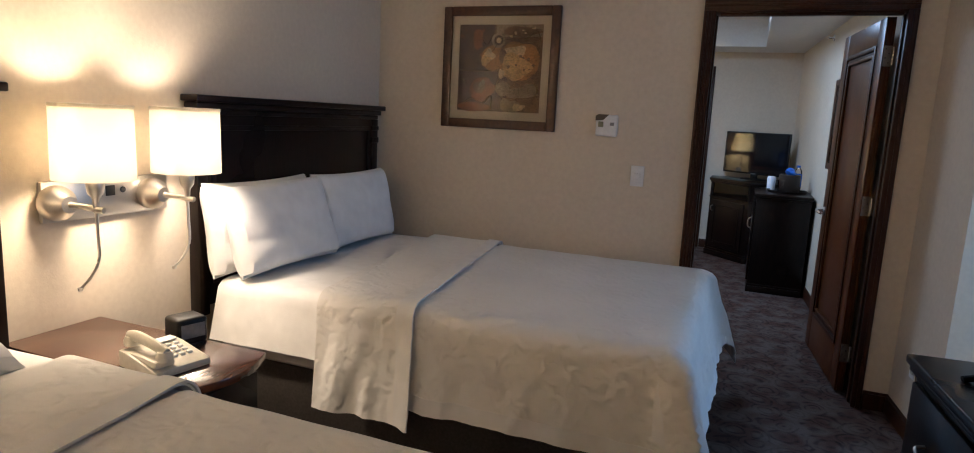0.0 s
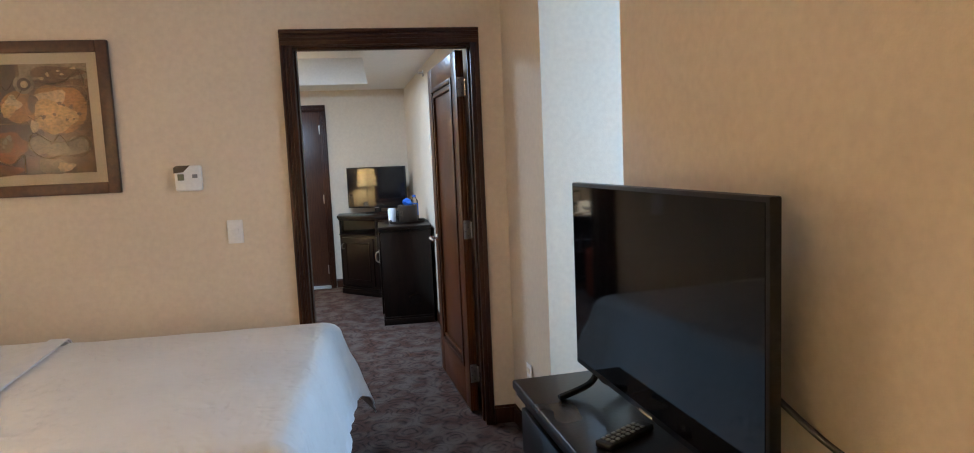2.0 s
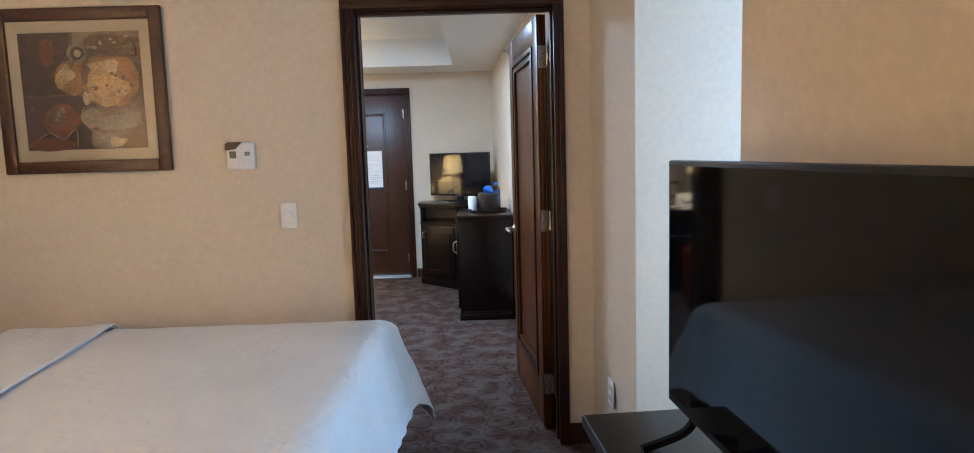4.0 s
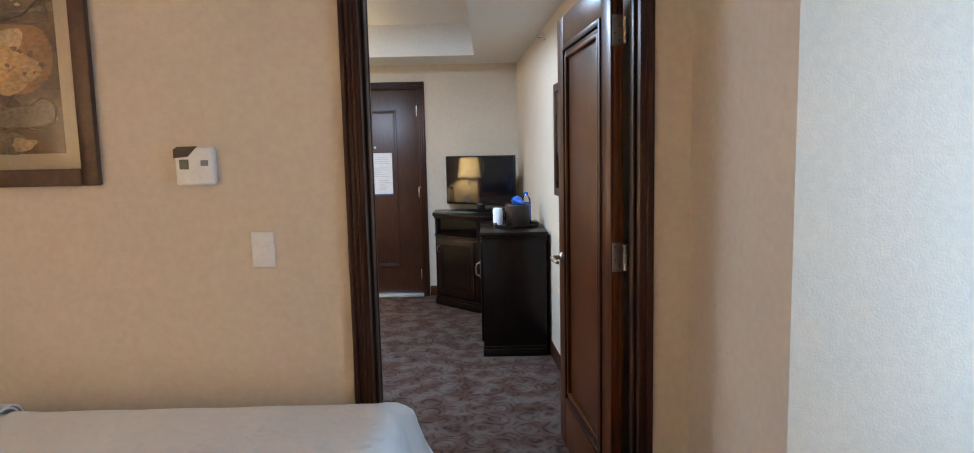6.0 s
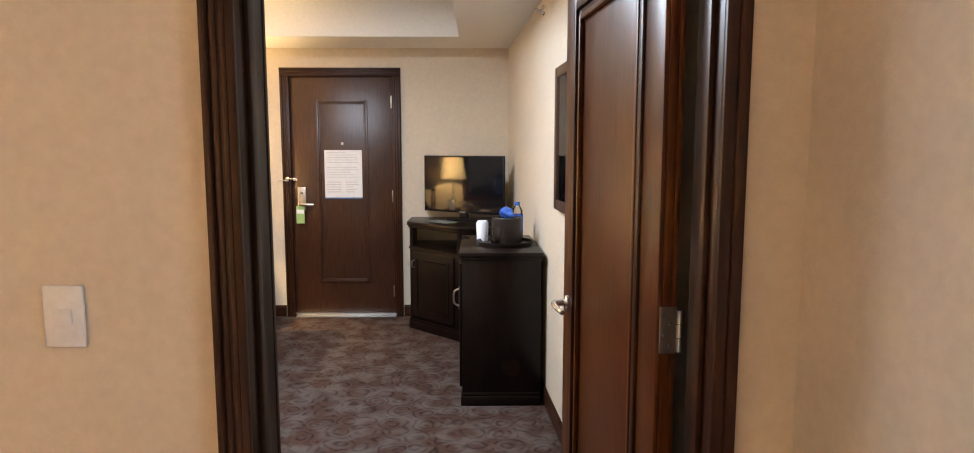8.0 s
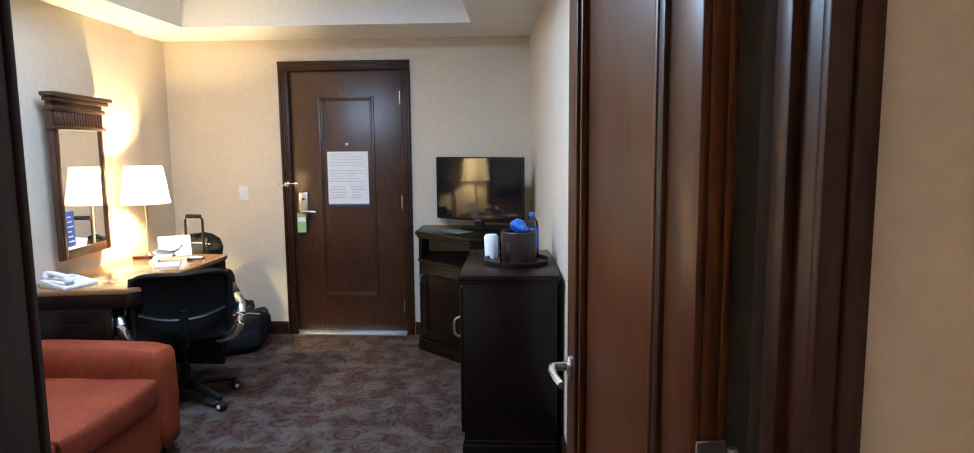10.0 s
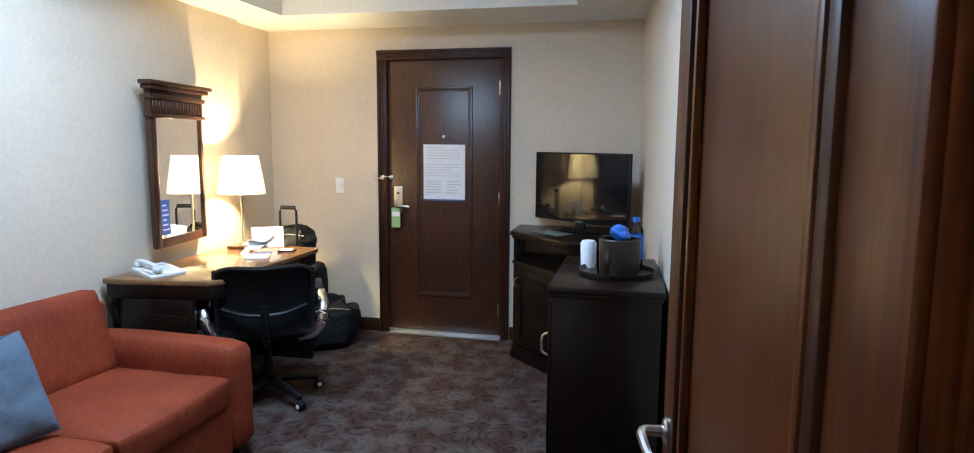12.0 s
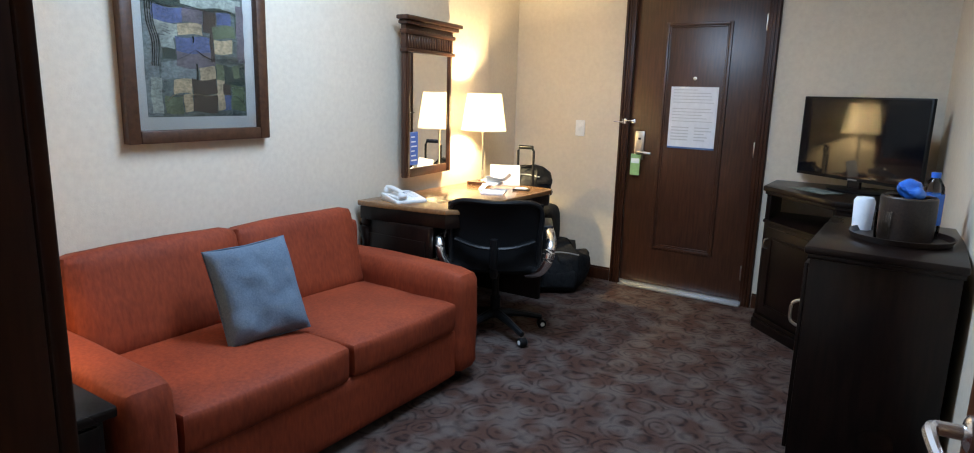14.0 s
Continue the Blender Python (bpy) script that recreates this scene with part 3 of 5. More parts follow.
part("nozzle", joined(lathe([(0.008, 0.008), (0.008, 0.04), (0.004, 0.045), (0, 0.046)], 12), bx(-0.014, -0.012, 0.05, 0.014, 0.012, 0.053, 0.001), tube([(0.007, 0, 0.03), (0.012, 0, 0.04), (0.006, 0, 0.051)], 0.002)), CHROME, spr)
# unseen panel, added to carry the living room's cool fill
panel_light = thing("ceiling_light", pose(-0.75, 5.9, TZ - 0.03), "added unseen panel for the cool fill light in the recess", "ceiling light")
part("frame", joined(bx(-0.63, -0.28, 0, -0.605, 0.28, 0.029, 0.002), bx(0.605, -0.28, 0, 0.63, 0.28, 0.029, 0.002), bx(-0.605, -0.28, 0, 0.605, -0.255, 0.029, 0.002), bx(-0.605, 0.255, 0, 0.605, 0.28, 0.029, 0.002)), WHITE, panel_light)
part("diffuser", bx(-0.605, -0.255, 0.012, 0.605, 0.255, 0.018, 0), WHITE, panel_light, "white opal diffuser")

# ---- bedroom ----


def cloth_drop(d, r):
    """How far out and down a cloth goes at d metres past a rounded edge of radius r."""
    a = d / r
    if a < math.pi / 2:
        return r * math.sin(a), r * (1 - math.cos(a))
    return r + 0.25 * (d - r * math.pi / 2), r + 0.985 * (d - r * math.pi / 2)


def draped(x0, x1, y0, y1, z, foot, near, far, r=0.07, nu=70, nv=80, amp=0.012, seed=0.0, slant=0.0, lift=0.0, both=False, edge=0.0):
    """A cover over a mattress top: flat inside the box, hanging foot, near and far metres past its edges, with soft folds."""
    yc0, yc1, xc = y0 + r, y1 - r, x1 - r
    U, V0, V1 = (xc - x0) + foot, yc0 - near, yc1 + far

    def at(u, v):
        ux, vy = x0 + u * U, V0 + v * (V1 - V0)
        ux += slant * (vy - y0) * (1 if both else 1 - u)
        du, dv = max(0.0, ux - xc), (yc0 - vy if vy < yc0 else max(0.0, vy - yc1))
        sy = -1 if vy < yc0 else 1
        d = math.hypot(du, dv)
        q = noise.noise((ux * 5 + seed, vy * 5, seed)) * 0.004 + noise.noise((ux * 1.6, vy * 1.6, seed + 3)) * 0.008
        bx_, by_ = min(ux, xc), min(max(vy, yc0), yc1)
        if d < 1e-6:
            return bx_, by_, z + q + lift
        o, dn = cloth_drop(d, r)
        run = ux if dv > du else vy + 7.0
        wave = amp * min(1.0, max(0.0, dn - 0.04) / 0.22) * (2.2 * noise.noise((run * 7, seed, dn * 1.5)) + 1.0 * noise.noise((run * 17, seed + 5, dn * 4)) + 0.22 * noise.noise((run * 30, seed + 9, dn * 22)))
        corner = 1 + 1.0 * min(du, dv) / max(d, 1e-6)
        o = o * corner + wave
        return bx_ + o * du / d, by_ + sy * o * dv / d, z - dn + q + lift

    bm = grid(nu, nv, at)
    if edge:
        bm.verts.ensure_lookup_table()
        low = [v for k, v in enumerate(bm.verts) if min((1 - (k // (nv + 1)) / nu) * U, (k % (nv + 1)) / nv * (V1 - V0), (1 - (k % (nv + 1)) / nv) * (V1 - V0)) > edge]
        bmesh.ops.delete(bm, geom=low, context="VERTS")
    return solid(bm, 0.006)


def pillow_mesh(w, h, t, seed=0.0, soft=0.35):
    """A stuffed pillow lying in the xz plane with its thickness along y, pinched at the corners."""
    n = 26

    def side(s):
        def at(u, v):
            a, b = 2 * u - 1, 2 * v - 1
            edge = (1 - a ** 4) * (1 - b ** 4)
            pinch = 1 - 0.06 * (1 - abs(a * b)) * 0 - 0.05 * (b * b * (1 - a * a) * 0 + (1 - abs(b)) * abs(a) ** 6)
            x = a * w / 2 * (1 - 0.05 * (1 - b * b) * abs(a) ** 3)
            zz = b * h / 2 * (1 - 0.06 * (1 - a * a) * abs(b) ** 3)
            y = s * (t / 2 * max(edge, 0) ** soft + 0.004) * pinch + noise.noise((a * 2.2 + seed, b * 2.2, s)) * 0.014 * max(edge, 0) ** 0.4 + 0.5 * noise.noise((a * 6 + seed, b * 5, 2)) * 0.010 * max(edge, 0) ** 0.5
            return x, y, zz
        return at
    bm = joined(grid(n, n, side(1)), grid(n, n, side(-1)))
    bmesh.ops.remove_doubles(bm, verts=bm.verts, dist=0.0001)
    rim = [e for e in bm.edges if e.is_boundary]
    if rim:
        bmesh.ops.bridge_loops(bm, edges=rim)
    bmesh.ops.recalc_face_normals(bm, faces=bm.faces)
    return bm


def bed(m, label):
    """Local: x from the wall to the foot, y across, near side at 0."""
    b = thing("bed", m, label, "bed", "hotel beds")
    W = 1.52
    part("bed_base", joined(bx(0.17, 0.07, 0.06, 2.05, W - 0.07, 0.32, 0.02), *[bx(px, py, 0, px + 0.06, py + 0.06, 0.06, 0.005) for px in (0.25, 1.90) for py in (0.12, W - 0.18)]), SKIRT, b, "dark cloth bed base")
    part("mattress", bx(0.17, 0.03, 0.32, 2.115, W - 0.03, 0.655, 0.05, 4), LINEN, b)
    part("fitted_sheet", draped(0.18, 2.125, 0.015, W - 0.015, 0.662, 0.30, 0.29, 0.29, 0.06, 40, 60, 0.004, 4.0), LINEN, b, "white fitted sheet tucked under the mattress")
    part("coverlet", draped(0.98, 2.175, 0.0, W, 0.680, 0.44, 0.42, 0.42, 0.085, 80, 110, 0.010, 1.0), COVERLET, b, "cream coverlet with raised scroll pattern")
    part("cover_hem", draped(0.98, 2.175, -0.003, W + 0.003, 0.682, 0.445, 0.425, 0.425, 0.086, 80, 110, 0.010, 1.0, edge=0.075), LINEN, b, "plain woven hem of the coverlet")
    part("turned_down_fold", draped(0.72, 4.0, -0.014, W + 0.014, 0.692, 0.43 - 3.19, 0.50, 0.42, 0.09, 40, 110, 0.014, 7.0, -0.13, both=True), COVERLET, b, "folded back band of the coverlet")
    part("fold_edge", draped(1.085, 4.0, -0.020, W + 0.020, 0.700, 0.075 - 2.822, 0.505, 0.42, 0.093, 10, 110, 0.014, 7.0, -0.13, both=True), LINEN, b, "plain woven edge of the fold")
    return b


def headboard(m):
    h = thing("headboard", m, "dark espresso wooden headboard with a moulded crown", "headboard")
    part("board", bx(0.004, 0.03, 0.50, 0.05, 1.47, 1.40, 0.004), ESPRESSO, h)
    part("crown", joined(bx(0.002, -0.03, 1.425, 0.10, 1.53, 1.455, 0.006), bx(0.002, -0.012, 1.395, 0.08, 1.512, 1.425, 0.008), bx(0.002, 0.005, 1.37, 0.066, 1.495, 1.395, 0.006)), ESPRESSO, h)
    for y in (0.0, 1.44):
        part("post", joined(bx(0.003, y, 0.46, 0.062, y + 0.06, 1.37, 0.005), bx(0.003, y - 0.006, 1.22, 0.068, y + 0.066, 1.26, 0.008), bx(0.003, y - 0.006, 1.30, 0.068, y + 0.066, 1.33, 0.008)), ESPRESSO, h)
    part("panel_moulding", joined(bx(0.05, 0.09, 0.6, 0.058, 1.41, 0.625, 0.003), bx(0.05, 0.09, 1.30, 0.058, 1.41, 1.325, 0.003), bx(0.05, 0.09, 0.625, 0.058, 0.115, 1.30, 0.003), bx(0.05, 1.385, 0.625, 0.058, 1.41, 1.30, 0.003)), ESPRESSO, h)


BED_M = pose(-2.06, 2.33, 0)
bed(BED_M, "made double bed with white sheet and cream coverlet")
headboard(pose(-2.068, 2.375, 0))
bed(pose(-2.06, -0.055, 0), "made double bed with its coverlet, beside the nightstand")
headboard(pose(-2.068, 0.05, 0))


def bed_pillow(m, label):
    p = thing("pillow", m, label, "pillow", "bed pillows")
    part("case", pillow_mesh(0.70, 0.42, 0.17, m.translation.y), LINEN, p)
    return p


bed_pillow(pose(-1.82, 2.71, 0.872, -20, 0, 90), "white pillow leaning on the headboard, in a smooth case")
bed_pillow(pose(-1.92, 2.69, 0.870, -8, 0, 90), "white pillow standing behind another pillow")
bed_pillow(pose(-1.86, 3.395, 0.872, -14, 0, 90), "white pillow leaning on the headboard")
bed_pillow(pose(-1.78, 0.98, 0.765, -62, 0, 90), "white pillow lying on the bed beside the nightstand")

# nightstand
ns = thing("nightstand", pose(-2.055, 1.55, 0), "dark wooden nightstand with curved walnut top", "nightstand")
_arc = [(0.0, 0.0), (0.80, 0.0)] + [(0.80 + 0.055 * math.sin(math.pi * k / 10), 0.37 * k / 10) for k in range(1, 10)] + [(0.80, 0.37), (0.0, 0.37)]
part("top", prism(_arc, 0.555, 0.582, 0.004), TABLETOP, ns, "glossy walnut top with bowed front")
part("body", bx(0.01, 0.015, 0.08, 0.765, 0.355, 0.555, 0.004), ESPRESSO, ns)
part("plinth", bx(0.02, 0.025, 0.0, 0.72, 0.345, 0.08, 0.003), ESPRESSO, ns)
for z in (0.11, 0.33):
    d = part("drawer", bx(0.765, 0.03, z, 0.79, 0.34, z + 0.19, 0.004), ESPRESSO, ns)
    part("handle", tube([(0.79, 0.13, z + 0.10), (0.815, 0.14, z + 0.095), (0.82, 0.185, z + 0.09), (0.815, 0.23, z + 0.095), (0.79, 0.24, z + 0.10)], 0.005), NICKEL, d, "nickel bail handle")

# bedside telephone


def telephone(m, label, mat):
    p = thing("telephone", m, label, "telephone", "room telephones")
    pts = [(-0.10, 0.0), (0.10, 0.0), (0.10, 0.055), (0.05, 0.052), (-0.10, 0.025)]
    body = prism(pts, -0.095, 0.095, 0.006)
    part("body", xf(body, Matrix(((1, 0, 0, 0), (0, 0, 1, 0), (0, 1, 0, 0), (0, 0, 0, 1)))), mat, p)
    part("cradle", joined(bx(-0.09, -0.088, 0.03, 0.10, -0.022, 0.055, 0.008)), mat, p)
    hs = part("handset", joined(tube([(-0.095, -0.055, 0.075), (-0.05, -0.055, 0.088), (0.05, -0.055, 0.098), (0.10, -0.055, 0.09)], 0.0145, 10, True, 1.3), xf(lathe([(0, -0.016), (0.024, -0.016), (0.026, 0.0), (0.020, 0.014), (0, 0.016)], 18), pose(-0.085, -0.055, 0.068)), xf(lathe([(0, -0.016), (0.024, -0.016), (0.026, 0.0), (0.020, 0.014), (0, 0.016)], 18), pose(0.088, -0.055, 0.080))), mat, p)
    for i in range(4):
        for j in range(3):
            part("key", bx(-0.045 + i * 0.024, 0.0 + j * 0.026, 0.032 + i * 0.0042, -0.029 + i * 0.024, 0.017 + j * 0.026, 0.043 + i * 0.0042, 0.002, 1), WHITE, p)
    part("faceplate", xf(bx(0.052, 0.0, 0.0, 0.092, 0.078, 0.003, 0.001, 1), pose(0, 0, 0.054, 0, -3, 0)), WHITE, p, "white label card")
    for c in p.children:
        c.data.transform(Matrix.Diagonal((-1, 1, 1, 1)))
        c.data.flip_normals()
    part("cord", tube([(-0.10, -0.05, 0.02), (-0.14, -0.04, 0.008), (-0.16, 0.02, 0.006), (-0.13, 0.07, 0.006), (-0.15, 0.10, 0.006)], 0.004), mat, p)
    return p


telephone(pose(-1.45, 1.675, 0.582, 0, 0, -10), "cream desk telephone on the nightstand", CREAM)

clk = thing("alarm_clock", pose(-1.555, 1.862, 0.582, 0, 0, 74), "small black alarm clock on the nightstand", "alarm clock")
part("case", bx(-0.055, -0.05, 0.004, 0.055, 0.05, 0.10, 0.014, 3), BLACK, clk)
part("display", bx(-0.043, -0.0515, 0.03, 0.043, -0.049, 0.08, 0.001, 1), GREY, clk, "dim grey display")
part("foot", bx(-0.05, -0.045, 0, 0.05, 0.045, 0.006, 0.001), BLACK, clk)

# wall sconce pair on one plate
sc = thing("wall_sconce", pose(-2.068, 1.98, 1.045), "brushed nickel double wall lamp with lit white drum shades", "wall lamp")
part("back_plate", bx(0, -0.267, -0.072, 0.022, 0.267, 0.075, 0.004), NICKEL, sc)
for y in (-0.055, 0.0):
    part("socket", bx(0.0205, y - 0.02, 0.005, 0.0245, y + 0.02, 0.045, 0.002), BLACK, sc, "black power socket")
part("socket", xf(lathe([(0, 0), (0.012, 0), (0.011, 0.004), (0, 0.005)], 14), pose(0.0215, 0.055, 0.025, 0, 90, 0)), BLACK, sc, "round black socket")
for sx, sy in SCONCES:
    y = sy - 1.98
    o = sx + 2.068
    arm = part("arm", joined(xf(lathe([(0, 0), (0.062, 0), (0.064, 0.02), (0.058, 0.045), (0.036, 0.07), (0.030, 0.085), (0, 0.088)], 28), pose(0.02, y - 0.02, 0.0, 0, 90, 0)), tube([(0.10, y - 0.02, 0.0), (0.16, y, -0.005), (o, y, -0.008), (o + 0.03, y + 0.005, -0.01)], 0.011, 12)), NICKEL, sc)
    part("lamp_holder", xf(lathe([(0, -0.02), (0.009, -0.02), (0.012, 0.03), (0.026, 0.05), (0.030, 0.09), (0.018, 0.12), (0, 0.12)], 20), pose(o, y, 0.0)), NICKEL, sc)
    part("reading_stem", tube([(o, y, -0.012), (o + 0.003, y, -0.10), (o + 0.01, y - 0.005, -0.18), (o + 0.005, y - 0.03, -0.235), (o - 0.005, y - 0.065, -0.275)], (0.006, 0.005)), NICKEL, sc, "flexible nickel reading light stem")
    part("stem_tip", xf(lathe([(0, 0), (0.008, 0.002), (0.009, 0.012), (0, 0.016)], 12), pose(o - 0.006, y - 0.069, -0.287)), NICKEL, sc)
    sh = part("shade", xf(lathe([(0.130, 0.098), (0.127, 0.352), (0.124, 0.352), (0.127, 0.098)], 48, True), pose(o, y, 0)), SHADE, sc, "glowing white fabric drum shade")
    part("shade_ring", joined(xf(lathe([(0.126, 0.341), (0.129, 0.341), (0.129, 0.354), (0.126, 0.354)], 40, True), pose(o, y, 0)), tube([(o - 0.125, y, 0.335), (o, y, 0.33), (o + 0.125, y, 0.335)], 0.002, 6, False), tube([(o, y - 0.125, 0.335), (o, y, 0.33), (o, y + 0.125, 0.335)], 0.002, 6, False)), SHADE, sh)

# framed abstract print
ORANGE, UMBER, RUST = paint("ochre paint", (0.40, 0.20, 0.065), 0.6), paint("umber paint", (0.085, 0.045, 0.026), 0.5), paint("rust paint", (0.24, 0.085, 0.030), 0.5)
SAND, TAN = paint("sand paint", (0.62, 0.47, 0.28)), paint("tan paint", (0.18, 0.10, 0.050), 0.5)


def frame_parts(p, w, h, fw, depth, wood, mat, matw):
    """Local: picture plane xz, front towards -y, base at z = 0, back on y = 0."""
    for nm, a in (("frame_side", (-w / 2, 0, -w / 2 + fw, h)), ("frame_side", (w / 2 - fw, 0, w / 2, h)), ("frame_rail", (-w / 2 + fw, 0, w / 2 - fw, fw)), ("frame_rail", (-w / 2 + fw, h - fw, w / 2 - fw, h))):
        part(nm, bx(a[0], -depth, a[1], a[2], -0.002, a[3], 0.006), wood, p)
    part("mat_board", bx(-w / 2 + fw, -0.012, fw, w / 2 - fw, -0.004, h - fw, 0), mat, p)
    iw, ih = w / 2 - fw - matw, h - 2 * (fw + matw)
    return iw, fw + matw, ih


def blob(cx, cz, rx, rz, y, wob=0.15, seed=0, n=28):
    """A flat painted patch with a soft uneven outline."""
    bm = bmesh.new()
    vs = []
    for k in range(n):
        a = 2 * math.pi * k / n
        r = 1 + wob * noise.noise((math.cos(a) * 1.5 + seed, math.sin(a) * 1.5, seed))
        vs.append(bm.verts.new((cx + rx * r * math.cos(a), y, cz + rz * r * math.sin(a))))
    bm.faces.new(vs)
    bmesh.ops.recalc_face_normals(bm, faces=bm.faces)
    return bm


def stroke(pts, w, y):
    return tube([(x, y, z) for x, z in pts], w, 6, True, 0.10)


pic = thing("framed_print", pose(-1.233, PW, 1.352), "brown framed abstract print in ochre and umber tones", "picture")
iw, z0, ih = frame_parts(pic, 0.742, 0.722, 0.055, 0.028, FRAMEWOOD, MATBOARD, 0.05)
part("print", bx(-iw, -0.0135, z0, iw, -0.012, z0 + ih, 0), TAN, pic)
Yp = -0.0140
PLUM, GREYP = paint("plum brown paint", (0.085, 0.040, 0.034), 0.45), paint("warm grey paint", (0.30, 0.235, 0.165), 0.6)


def pu(u):
    return -iw + 2 * iw * u


def pv(v):
    return z0 + ih * v


def patch(name, u, v, ru, rv, k, mt, wob=0.2):
    part(name, blob(pu(u), pv(v), 2 * iw * ru, ih * rv, Yp - 0.0002 * k, wob, k * 1.7), mt, pic, smooth=False)


for u0, v0, u1, v1, mt in ((0, 0.47, 0.42, 1, UMBER), (0, 0, 0.60, 0.46, PLUM), (0.45, 0.86, 1, 1, GREYP)):
    part("painted_field", bx(pu(u0), Yp, pv(v0), pu(u1), Yp + 0.0003, pv(v1), 0), mt, pic)
patch("painted_patch", 0.72, 0.60, 0.24, 0.22, 1, ORANGE, 0.3)
patch("painted_patch", 0.68, 0.66, 0.14, 0.11, 2, SAND, 0.5)
patch("painted_patch", 0.30, 0.25, 0.16, 0.13, 3, RUST, 0.3)
patch("painted_patch", 0.26, 0.28, 0.08, 0.07, 4, TAN, 0.4)
patch("painted_disc", 0.42, 0.62, 0.14, 0.145, 5, ORANGE, 0.06)
patch("painted_patch", 0.37, 0.64, 0.07, 0.07, 6, SAND, 0.5)
patch("painted_patch", 0.54, 0.64, 0.05, 0.08, 7, TAN, 0.2)
patch("painted_patch", 0.23, 0.83, 0.06, 0.12, 8, RUST, 0.15)
patch("painted_disc", 0.48, 0.82, 0.085, 0.085, 9, GREYP, 0.08)
patch("painted_disc", 0.48, 0.82, 0.055, 0.058, 10, UMBER, 0.08)
patch("painted_disc", 0.485, 0.82, 0.030, 0.032, 11, SAND, 0.08)
patch("painted_patch", 0.56, 0.27, 0.09, 0.085, 5, GREYP, 0.2)
patch("painted_patch", 0.76, 0.22, 0.20, 0.06, 6, GREYP, 0.2)
patch("painted_patch", 0.87, 0.26, 0.09, 0.075, 7, GREYP, 0.2)
patch("painted_patch", 0.68, 0.07, 0.09, 0.07, 4, GREYP, 0.4)
patch("painted_patch", 0.20, 0.04, 0.20, 0.05, 9, RUST, 0.2)
patch("painted_patch", 0.56, 0.45, 0.04, 0.05, 8, TAN, 0.3)
patch("painted_patch", 0.06, 0.72, 0.05, 0.12, 4, PLUM, 0.2)
for pts, w, mt in (
        (((0.55, 0.84), (0.68, 0.82), (0.82, 0.84), (0.93, 0.93), (0.97, 0.80), (0.86, 0.80), (0.70, 0.79), (0.56, 0.79)), 0.006, GREYP),
        (((0.47, 0.28), (0.50, 0.36), (0.56, 0.36), (0.66, 0.29), (0.80, 0.29), (0.90, 0.34), (0.97, 0.28), (0.94, 0.18), (0.85, 0.15), (0.75, 0.17), (0.62, 0.14), (0.52, 0.19), (0.47, 0.28)), 0.005, SAND),
        (((0.09, 0.09), (0.19, 0.145), (0.28, 0.10), (0.33, 0.10), (0.42, 0.18), (0.42, 0.02)), 0.006, SAND),
        (((0.0, 0.48), (0.15, 0.465), (0.38, 0.475)), 0.005, GREYP)):
    part("painted_line", stroke([(pu(u), pv(v)) for u, v in pts], w, Yp - 0.0026), mt, pic)
AMBER = paint("amber paint", (0.60, 0.40, 0.18), 0.7)
patch("painted_patch", 0.70, 0.52, 0.15, 0.13, 12, AMBER, 0.6)
patch("painted_patch", 0.33, 0.59, 0.055, 0.060, 13, AMBER, 0.5)
patch("painted_patch", 0.40, 0.53, 0.060, 0.035, 13, ORANGE, 0.4)
patch("painted_patch", 0.75, 0.92, 0.20, 0.05, 12, TAN, 0.4)
patch("painted_patch", 0.20, 0.05, 0.19, 0.045, 12, RUST, 0.2)
patch("painted_patch", 0.60, 0.08, 0.06, 0.07, 12, GREYP, 0.3)
patch("painted_patch", 0.75, 0.06, 0.07, 0.04, 13, SAND, 0.5)
patch("painted_patch", 0.53, 0.44, 0.035, 0.055, 13, SAND, 0.3)
random.seed(23)
for mt, n_, (u0, u1, v0, v1) in ((SAND, 5, (0.62, 0.92, 0.86, 0.96)), (TAN, 8, (0.60, 0.92, 0.44, 0.72)), (RUST, 7, (0.03, 0.36, 0.50, 0.95)), (AMBER, 5, (0.55, 0.9, 0.40, 0.55)), (GREYP, 4, (0.03, 0.40, 0.20, 0.45))):
    for k in range(n_):
        part("painted_dab", blob(pu(random.uniform(u0, u1)), pv(random.uniform(v0, v1)), random.uniform(0.004, 0.016), random.uniform(0.004, 0.012), Yp - 0.0029 - 0.00003 * k, 0.9, k * 2.3, 12), mt, pic, smooth=False)
for k in range(9):
    u, v = random.uniform(0.08, 0.8), random.uniform(0.1, 0.9)
    part("painted_line", stroke([(pu(u), pv(v)), (pu(u + 0.05), pv(v + random.uniform(-0.06, 0.06))), (pu(u + 0.12), pv(v + random.uniform(-0.08, 0.08)))], 0.0022, Yp - 0.0032), UMBER if k % 2 else SAND, pic)
part("glass", bx(-0.316, -0.0215, 0.055, 0.316, -0.0195, 0.667, 0), GLASS, pic)

